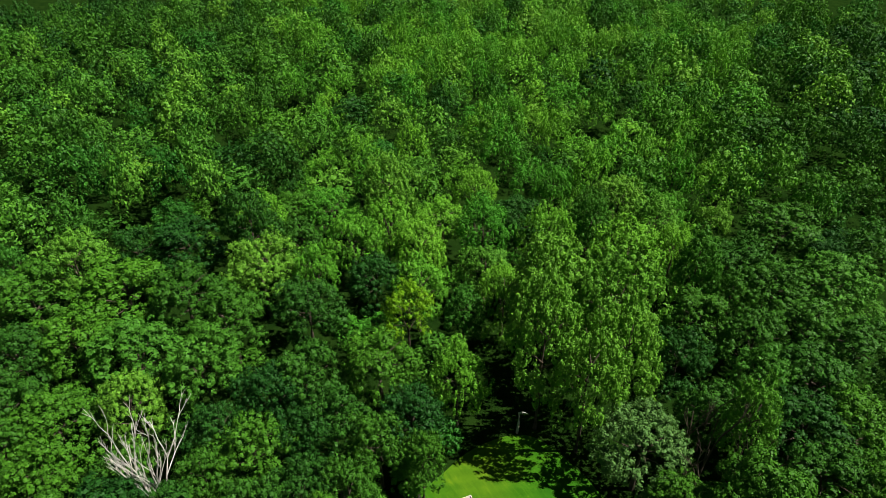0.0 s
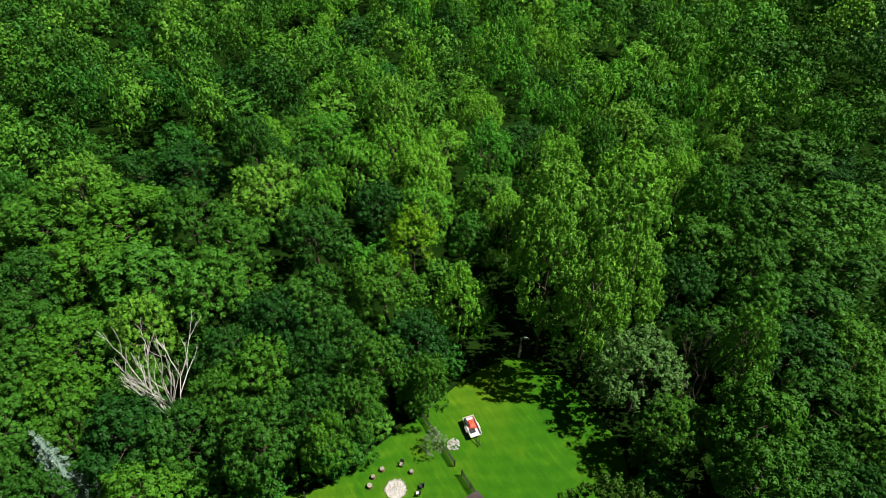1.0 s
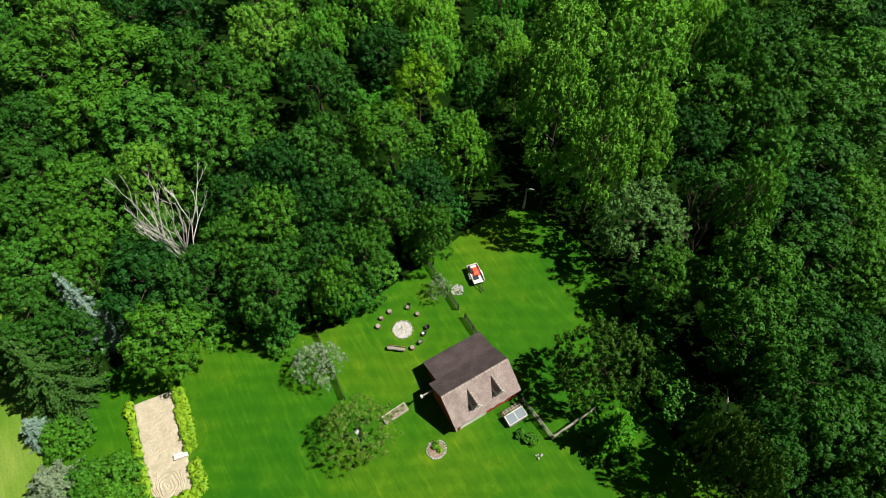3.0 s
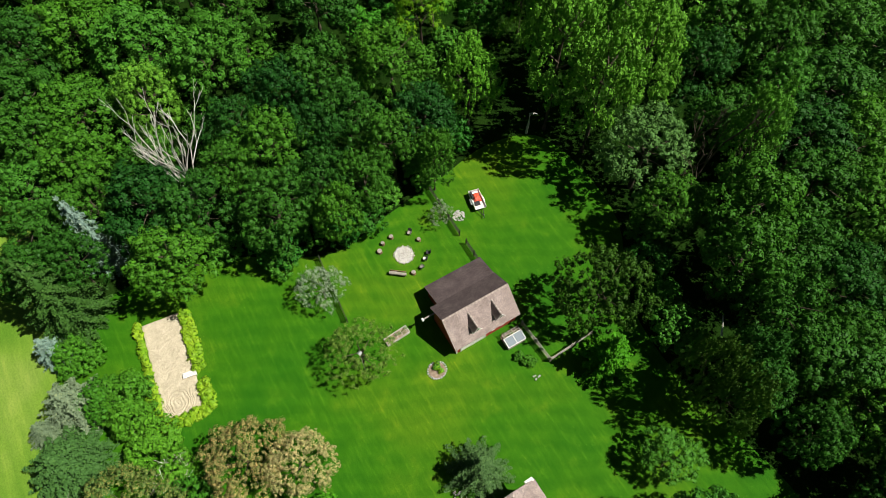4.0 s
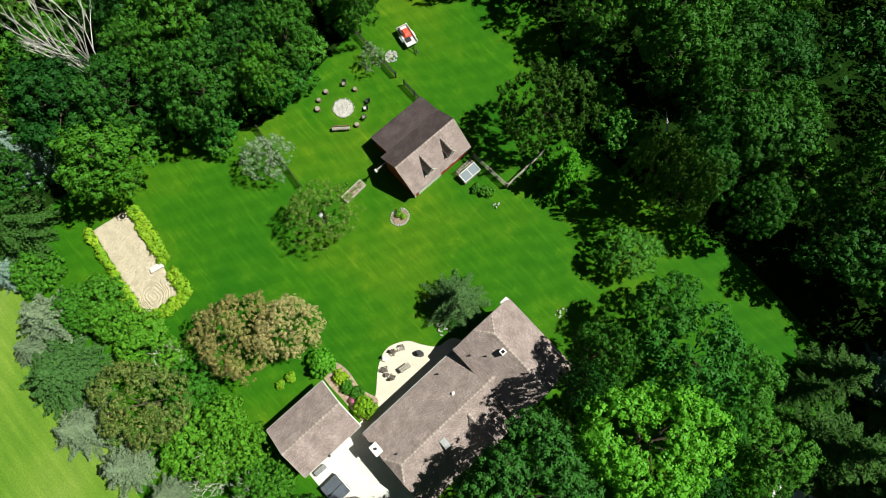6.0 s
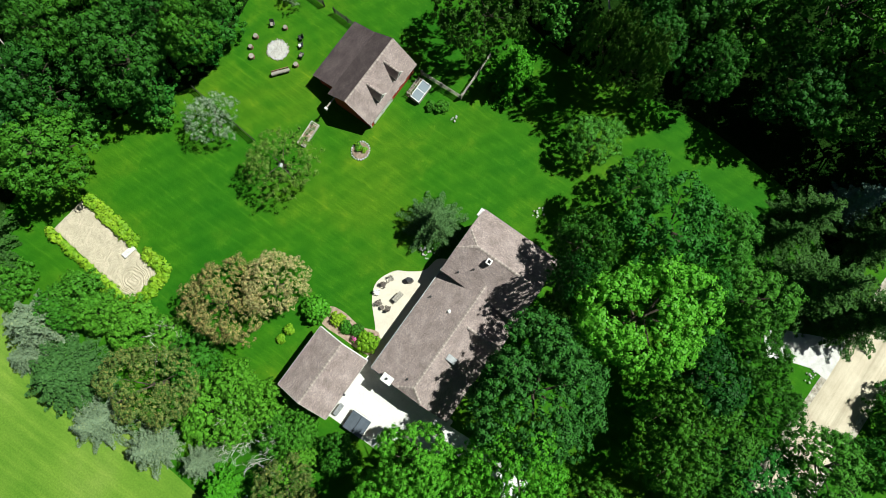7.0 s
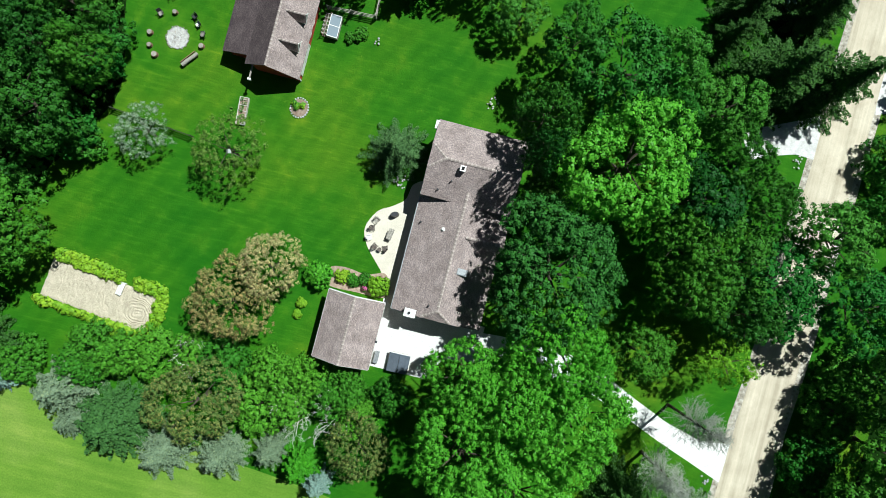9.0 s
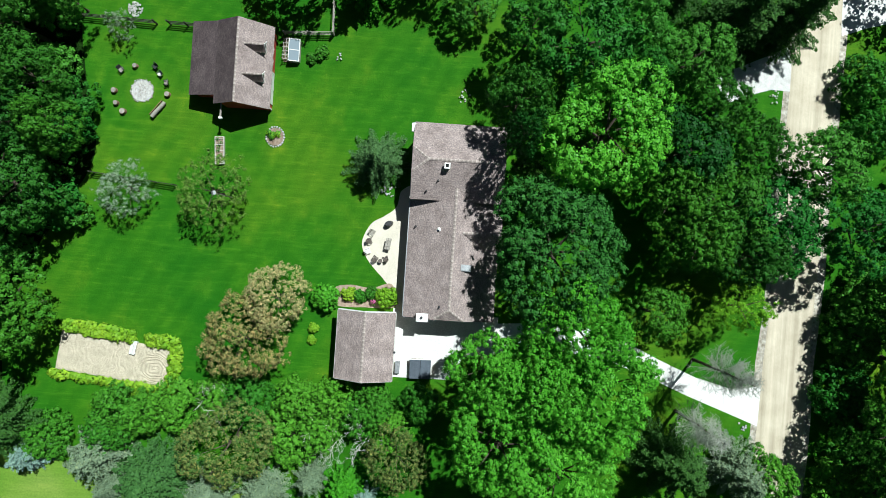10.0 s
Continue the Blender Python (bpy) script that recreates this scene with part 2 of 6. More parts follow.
# darker copy of the brown shingle, for slopes turned from the sun
SHINGLE_SHADED = shingle("shaded_brown_shingle", (0.058, 0.045, 0.048), (0.1, 0.08, 0.082))
CAP_PALE = plain("pale_ridge_shingle", (0.2, 0.16, 0.145), (0.5, 0.43, 0.39), 1.6, 0.9)
RED = plain("red_painted_board", (0.33, 0.035, 0.02), (0.43, 0.06, 0.035), 2.0, 0.7)
WHITE = plain("white_paint", (0.72, 0.71, 0.68), (0.8, 0.79, 0.76), 2.0, 0.6, relief=0.1)
WALLTAN = plain("beige_siding", (0.42, 0.38, 0.31), (0.5, 0.46, 0.38), 2.0, 0.7)
GLASS_DARK, _n, _l, _b = material("window_glass", 0.08)
_b.inputs["Base Color"].default_value = (0.02, 0.025, 0.03, 1)
WHITE_SLAB = plain("bright_concrete", (0.6, 0.585, 0.55), (0.7, 0.685, 0.65), 0.8, 0.85, fine=12.0, relief=0.1)
CONCRETE = plain("pale_concrete", (0.52, 0.47, 0.385), (0.6, 0.55, 0.455), 0.5, 0.85, fine=40.0, relief=0.08)
GRAVEL = plain("white_gravel", (0.5, 0.485, 0.46), (0.72, 0.705, 0.68), 1.5, 0.95, fine=14.0, relief=0.8)
ROADWAY = road_material()
SHOULDER = plain("loose_shoulder_gravel", (0.2, 0.17, 0.12), (0.56, 0.52, 0.45), 2.2, 0.95, fine=7.0, relief=0.9, dist=0.05)
SAND = plain("raked_sand", (0.42, 0.37, 0.27), (0.56, 0.49, 0.37), 1.0, 0.95, fine=10.0, relief=0.8, dist=0.08)
STONE = plain("whitewashed_stone", (0.3, 0.29, 0.27), (0.6, 0.585, 0.56), 4.0, 0.9, fine=18.0)
FIELDSTONE = plain("tan_fieldstone", (0.2, 0.165, 0.13), (0.5, 0.46, 0.4), 4.0, 0.9, fine=18.0)
MULCH = plain("dry_mulch", (0.2, 0.14, 0.1), (0.4, 0.31, 0.24), 3.0, 0.95, fine=25.0, relief=0.8)
WOOD_GREY = plain("weathered_grey_wood", (0.24, 0.22, 0.19), (0.4, 0.37, 0.32), 3.0, 0.85)
WOOD_DARK = plain("dark_green_stained_wood", (0.03, 0.035, 0.025), (0.06, 0.065, 0.045), 3.0, 0.85)
WOOD_BROWN = plain("brown_wood", (0.16, 0.1, 0.06), (0.26, 0.17, 0.11), 3.0, 0.8)
METAL_DARK = plain("dark_metal", (0.03, 0.03, 0.035), (0.06, 0.06, 0.065), 4.0, 0.45, 0.4)
METAL_GREY = plain("grey_metal", (0.3, 0.31, 0.32), (0.42, 0.43, 0.44), 4.0, 0.45, 0.6)
RED_CLOTH = plain("red_tarpaulin", (0.55, 0.06, 0.03), (0.68, 0.1, 0.05), 3.0, 0.6)
TYRE = plain("black_rubber", (0.015, 0.015, 0.015), (0.03, 0.03, 0.03), 5.0, 0.8)
PINK = plain("pink_flowers", (0.5, 0.06, 0.25), (0.65, 0.14, 0.38), 5.0, 0.7)


# ---- mesh helpers ----
def part(name, bm, mat, parent=None, label=""):
    me = bpy.data.meshes.new(name)
    bm.to_mesh(me)
    bm.free()
    me.materials.append(mat)
    ob = new(name, me)
    ob.parent = parent
    if label:
        ob["label"] = label
    return ob


def box(bm, x0, y0, z0, x1, y1, z1, m=None, bevel=0.0):
    """A box between two corners, turned by m, with bevelled edges."""
    r = bmesh.ops.create_cube(bm, size=1.0, matrix=Matrix.Translation(((x0 + x1) / 2, (y0 + y1) / 2, (z0 + z1) / 2)) @ Matrix.Diagonal((x1 - x0, y1 - y0, z1 - z0, 1)))
    vs = r["verts"]
    if bevel:
        es = list({e for v in vs for e in v.link_edges})
        out = bmesh.ops.bevel(bm, geom=es, offset=bevel, segments=1, affect="EDGES")
        vs = list({v for f in out["faces"] for v in f.verts} | {v for v in vs if v.is_valid})
    if m is not None:
        bmesh.ops.transform(bm, matrix=m, verts=vs)
    return vs


def boxes(*specs, m=None, bevel=0.0):
    bm = bmesh.new()
    for s in specs:
        box(bm, *s, m=m, bevel=bevel)
    return bm


def rod(bm, a, b, r0, r1=None, sides=8):
    a, b = Vector(a), Vector(b)
    d = b - a
    m = Matrix.Translation((a + b) / 2) @ d.to_track_quat("Z", "Y").to_matrix().to_4x4()
    bmesh.ops.create_cone(bm, cap_ends=True, segments=sides, radius1=r0, radius2=r0 if r1 is None else r1, depth=d.length, matrix=m)


def prism(outline, z0, z1):
    """An upright slab with that outline."""
    bm = bmesh.new()
    low = [bm.verts.new((x, y, z0)) for x, y in outline]
    top = [bm.verts.new((x, y, z1)) for x, y in outline]
    bm.faces.new(top)
    bm.faces.new(low[::-1])
    for i in range(len(low)):
        j = (i + 1) % len(low)
        bm.faces.new((low[i], low[j], top[j], top[i]))
    bmesh.ops.recalc_face_normals(bm, faces=bm.faces)
    return bm


def smooth_loop(points, steps=8):
    """A closed Catmull-Rom loop through the points."""
    out, n = [], len(points)
    for i in range(n):
        p = [Vector(points[(i + k) % n]).to_2d() for k in (-1, 0, 1, 2)]
        for s in range(steps):
            t = s / steps
            out.append(0.5 * (2 * p[1] + (p[2] - p[0]) * t + (2 * p[0] - 5 * p[1] + 4 * p[2] - p[3]) * t * t + (3 * p[1] - p[0] - 3 * p[2] + p[3]) * t ** 3))
    return [(v.x, v.y) for v in out]


def thing(name, label, category, at=(0, 0, 0), rz=0.0, group="", kind=""):
    ob = tagged(new(name), label, category, group, kind)
    ob.empty_display_size = 0.2
    ob.matrix_basis = pose(*at, 0, 0, rz)
    return ob


def stone(rng, size, seed_mesh=[]):
    """One of six uneven stones, about 1 across."""
    if not seed_mesh:
        for k in range(6):
            bm = bmesh.new()
            bmesh.ops.create_icosphere(bm, subdivisions=1, radius=0.5)
            for v in bm.verts:
                v.co *= 0.85 + 0.35 * noise.noise(v.co * 2.3 + Vector((k * 7.1, 0, 0)))
                v.co.z *= 0.7
            me = bpy.data.meshes.new("stone")
            bm.to_mesh(me)
            bm.free()
            me.materials.append(STONE)
            seed_mesh.append(me)
    return seed_mesh[int(rng.integers(6))]


# ---- ground ----
def ground():
    bm = bmesh.new()
    bmesh.ops.create_grid(bm, x_segments=40, y_segments=40, size=2500)
    tagged(part("ground", bm, FLOOR), "woodland floor with undergrowth, the trees' shade put into its dark colour", "ground", kind="structure")
    edge = [(-47, -23), (-47, -9), (-42, 1), (-38.5, 8), (-40, 16), (-41.5, 25), (-43, 33), (-41, 40), (-34, 42), (-24, 41), (-14, 35), (-3, 34), (10, 36), (23, 35), (34, 33), (46, 60), (50, 0), (46, -50),
            (36, -40), (30, -28), (12, -30), (-4, -33), (-20, -34), (-40, -32), (-52, -30)]
    tagged(part("lawn", prism(smooth_loop(edge, 5), -0.05, 0.004), GRASS), "mown green lawn with faint mowing lanes and yellowish patches", "lawn", kind="structure")


def strip(name, mat, centre, widths, z0, z1, label, category):
    """A ribbon of road along a line of points."""
    pts = [Vector(p) for p in centre]
    left, right = [], []
    for i, p in enumerate(pts):
        d = (pts[min(i + 1, len(pts) - 1)] - pts[max(i - 1, 0)]).normalized()
        nrm = Vector((-d.y, d.x))
        w = widths[i] / 2
        left.append(p + nrm * w)
        right.append(p - nrm * w)
    return tagged(part(name, prism([tuple(v) for v in left + right[::-1]], z0, z1), mat), label, category, kind="structure")


ground()
road_line = [(38.55 + 0.029 * (y - 6), y) for y in range(-400, 401, 5)]
rng_road = np.random.default_rng(5)
strip("road", ROADWAY, road_line, [4.9 + float(rng_road.uniform(-0.25, 0.25)) for _ in road_line], -0.05, 0.02, "pale tan gravel country road with worn edges", "road")
for side, way in (("west", -1), ("east", 1)):
    strip("road_shoulder_" + side, SHOULDER, [(x + way * (2.75 + 0.12 * math.sin(y * 0.31 + way)), y) for x, y in road_line if abs(y) < 130], [0.95 + float(rng_road.uniform(-0.3, 0.3)) for x, y in road_line if abs(y) < 130],
          -0.05, 0.012, "loose pale gravel shoulder along the road", "road shoulder")
strip("driveway_east", GRAVEL, [(41.4, 29.0), (44, 29.4), (48, 30.2), (54, 31.0)], [5.6, 4.4, 3.8, 3.8], -0.05, 0.014, "bright white gravel driveway across the road", "driveway")
strip("driveway", GRAVEL, [(1.5, -9.4), (6, -9.2), (11, -8.8), (16, -8.9), (20, -9.8), (24, -11.4), (28, -13.0), (32, -14.2), (35.6, -14.6)],
      [3.2, 3.2, 3.2, 3.0, 2.6, 2.2, 2.2, 2.6, 4.4], -0.05, 0.014, "bright white gravel driveway running from the garage to the road", "driveway")
strip("driveway_entry", GRAVEL, [(29, 19.3), (31, 20.4), (34, 21.6), (36.6, 22.2)], [3, 3.2, 3.6, 5.0], -0.05, 0.014, "bright white gravel driveway entry beside the road", "driveway")
tagged(part("neighbour_field", prism(smooth_loop([(-60, -23.5), (-43.5, -25), (-36, -26.6), (-27, -27.6), (-14, -28.2), (-2, -29.5), (9, -31.5), (16, -40), (14, -90), (-60, -100), (-110, -60), (-75, -28)], 6), -0.05, 0.006), FIELD),
       "pale sunlit mown field beyond the shrub row", "field", kind="structure")


# ---- trees ----

def unit(v):
    return v / (np.linalg.norm(v, axis=-1, keepdims=True) + 1e-9)


def leaf_quads(rng, pos, nrm, size, aspect=0.7, rise=0.0):
    """Folded diamond blades at pos, facing about nrm; rise turns their tips upwards."""
    n = len(pos)
    nrm = unit(nrm)
    side = unit(np.cross(nrm, unit(rng.normal(size=(n, 3)) + np.array([0, 0, rise]))))
    along = np.cross(nrm, side)
    s = size * rng.uniform(0.7, 1.35, (n, 1))
    fold = nrm * s * 0.16
    v = np.stack([pos - along * s * 0.5, pos + side * s * 0.5 * aspect + fold, pos + along * s * 0.5, pos - side * s * 0.5 * aspect + fold], 1)
    return v.reshape(-1, 3), np.arange(4 * n).reshape(-1, 4)


def fibonacci(n, rng):
    """Even directions over a sphere, turned at random."""
    k = np.arange(n) + 0.5
    z = 1 - 2 * k / n
    phi = k * 2.399963 + rng.uniform(0, 6.28)
    rr = np.sqrt(1 - z * z)
    d = np.stack([rr * np.cos(phi), rr * np.sin(phi), z], 1)
    q, _ = np.linalg.qr(rng.normal(size=(3, 3)))
    return d @ q


def crown_arrays(seed, radius, height, lumps, puffs, leaves, size, lump_r, puff_r, squash, low=-0.45, tall=1.0, loose=0.12, core=0.6, aspect=0.75, rise=0.0, inner=11):
    """A crown of boughs round a dome; each bough bears tufts on its outer side, and each tuft is a ball of small blades round a few broad ones.
    Returns the blades' vertices and faces."""
    rng = np.random.default_rng(seed)
    k = np.arange(lumps) + 0.5
    z = 1 - k / lumps * (1 - low)
    phi = k * 2.399963 + rng.uniform(0, 6.28)
    rr = np.sqrt(np.maximum(0, 1 - z * z))
    out = unit(np.stack([rr * np.cos(phi), rr * np.sin(phi), z], 1) + rng.normal(size=(lumps, 3)) * 0.16)
    lr = radius * lump_r * rng.uniform(0.75, 1.3, lumps)
    # a low-order unevenness gives every crown its own outline
    a1, a2 = rng.uniform(0, 6.28, 2)
    az = np.arctan2(out[:, 1], out[:, 0])
    uneven = 1 + 0.11 * np.cos(2 * az + a1) + 0.08 * np.cos(3 * az + a2)
    reach = (1 - lump_r) * rng.uniform(0.84, 1.1, lumps) * uneven
    ax = np.array([radius, radius, radius * squash])
    mid = np.array([0, 0, height - radius * squash])
    cen = mid + out * ax * reach[:, None]
    cen = np.concatenate([cen, [mid + np.array([0, 0, radius * squash * 0.45]), mid]])
    lr = np.concatenate([lr, [radius * 0.4, radius * 0.5]])
    outw = np.concatenate([out, [[0, 0, 1.0], [0, 0, 1.0]]])
    stretch = np.array([1, 1, tall])
    pc, pd = [], []
    for c, r, o in zip(cen, lr, outw):
        d = fibonacci(int(puffs * 1.7) + 2, rng)
        d = d[np.argsort(-(d @ unit(o + np.array([0, 0, 0.5]))))[:puffs]]
        pc.append(c + d * (r * rng.uniform(0.66, 1.2, len(d)))[:, None])
        pd.append(d)
    pc, pd = np.concatenate(pc), np.concatenate(pd)
    n = len(pc)
    pr = radius * puff_r * rng.uniform(0.7, 1.35, n)
    pc = pc + rng.normal(size=pc.shape) * (loose * pr)[:, None]
    li = np.repeat(np.arange(n), leaves)
    e = unit(rng.normal(size=(len(li), 3)) + pd[li] * 0.8 + np.array([0, 0, 0.35]))
    pos = pc[li] + e * (pr[li] * np.clip(rng.normal(0.93, 0.06 + loose * 0.25, len(li)), 0.3, 1.7))[:, None] * stretch
    lv, lf = leaf_quads(rng, pos, e + pd[li] * 0.2 + np.array([0, 0, 0.1]) + rng.normal(size=e.shape) * 0.13, size, aspect, rise)
    # broad inner blades close the tuft
    ki = np.repeat(np.arange(n), inner)
    e = unit(rng.normal(size=(len(ki), 3)) + pd[ki] * 0.8 + np.array([0, 0, 0.3]))
    iv, jf = leaf_quads(rng, pc[ki] + e * (pr[ki] * core * rng.uniform(0.7, 1.05, len(ki)))[:, None] * stretch, e + rng.normal(size=e.shape) * 0.25, (pr[ki] * 0.7)[:, None], 0.8)
    return np.concatenate([lv, iv]), np.concatenate([lf, jf + len(lv)])


def fast_mesh(name, verts, quads, tris, mats, tri_slot=0, tone=None):
    me = bpy.data.meshes.new(name)
    nq, nt = len(quads), len(tris)
    me.vertices.add(len(verts))
    me.vertices.foreach_set("co", np.asarray(verts, np.float32).ravel())
    me.loops.add(nq * 4 + nt * 3)
    me.polygons.add(nq + nt)
    me.loops.foreach_set("vertex_index", np.concatenate([np.asarray(quads, np.int32).ravel(), np.asarray(tris, np.int32).ravel()]))
    start = np.concatenate([np.arange(nq) * 4, nq * 4 + np.arange(nt) * 3]).astype(np.int32)
    me.polygons.foreach_set("loop_start", start)
    for mt in mats:
        me.materials.append(mt)
    me.polygons.foreach_set("material_index", np.concatenate([np.zeros(nq, np.int32), np.full(nt, tri_slot, np.int32)]))
    if tone is not None:
        at = me.attributes.new("tone", "FLOAT", "POINT")
        at.data.foreach_set("value", np.asarray(tone, np.float32))
    me.update(calc_edges=True)
    me.validate()
    return me


NO_TRIS = np.zeros((0, 3), np.int32)


def tube_path(bm, pts, radii, sides=6):
    """A tapered tube along points."""
    rings = []
    for i, p in enumerate(pts):
        d = (Vector(pts[min(i + 1, len(pts) - 1)]) - Vector(pts[max(i - 1, 0)])).normalized()
        q = d.to_track_quat("Z", "Y")
        rings.append([bm.verts.new(Vector(p) + q @ Vector((math.cos(a) * radii[i], math.sin(a) * radii[i], 0))) for a in [6.28318 * k / sides for k in range(sides)]])
    for a, b in zip(rings, rings[1:]):
        for k in range(sides):
            bm.faces.new((a[k], a[(k + 1) % sides], b[(k + 1) % sides], b[k]))
    bm.faces.new(rings[0][::-1])
    bm.faces.new(rings[-1])


def trunk_mesh(seed, height, radius, girth):
    rng = random.Random(seed)
    bm = bmesh.new()
    top = height - radius * 0.7
    lean = [(rng.uniform(-0.4, 0.4) * k / 4, rng.uniform(-0.4, 0.4) * k / 4, top * k / 5 - 0.1) for k in range(6)]
    tube_path(bm, lean, [girth * (1.25 - 0.19 * k) for k in range(6)], 8)
    for k in range(7):
        a, z = k * 2.4 + rng.uniform(-0.4, 0.4), top * rng.uniform(0.45, 0.9)
        r = radius * rng.uniform(0.5, 0.75)
        pts = [(0, 0, z), (r * 0.5 * math.cos(a), r * 0.5 * math.sin(a), z + r * 0.35), (r * math.cos(a), r * math.sin(a), z + r * 0.6)]
        tube_path(bm, pts, [girth * 0.45, girth * 0.3, girth * 0.12], 5)
    me = bpy.data.meshes.new("trunk")
    bm.to_mesh(me)
    bm.free()
    me.materials.append(BARK)
    return me


class Kind:
    """A kind of leafy tree: a few built crowns and trunks, of one reference size."""

    def __init__(self, name, label, leaf, radius, height, variants, seed, girth=0.28, **shape):
        self.name, self.label, self.radius, self.height = name, label, radius, height
        self.crowns, self.trunks, self.used = [], [], 0
        for k in range(variants):
            lv, lf = crown_arrays(seed + k, radius, height, **shape)
            self.crowns.append(fast_mesh("crown", lv, lf, NO_TRIS, [leaf]))
            self.trunks.append(trunk_mesh(seed + k, height, radius, girth))
        self.rng = random.Random(seed)

    def plant(self, x, y, h, r, group="woodland trees"):
        i = self.used % len(self.crowns)
        self.used += 1
        t = tagged(new(self.name), self.label, "shrub" if "shrub" in self.name else "tree", group)
        t.empty_display_size = 0.3
        t.matrix_basis = Matrix.LocRotScale((x, y, 0), Euler((0, 0, self.rng.uniform(0, 6.28))), (0.94 * r / self.radius, 0.94 * r / self.radius, h / self.height))
        for nm, me in (("trunk", self.trunks[i]), ("crown", self.crowns[i])):
            o = new(nm, me)
            o.parent = t
        return t


BROAD = dict(lumps=21, puffs=11, leaves=25, size=0.23, lump_r=0.255, puff_r=0.115, squash=1.3, core=0.6, loose=0.15)
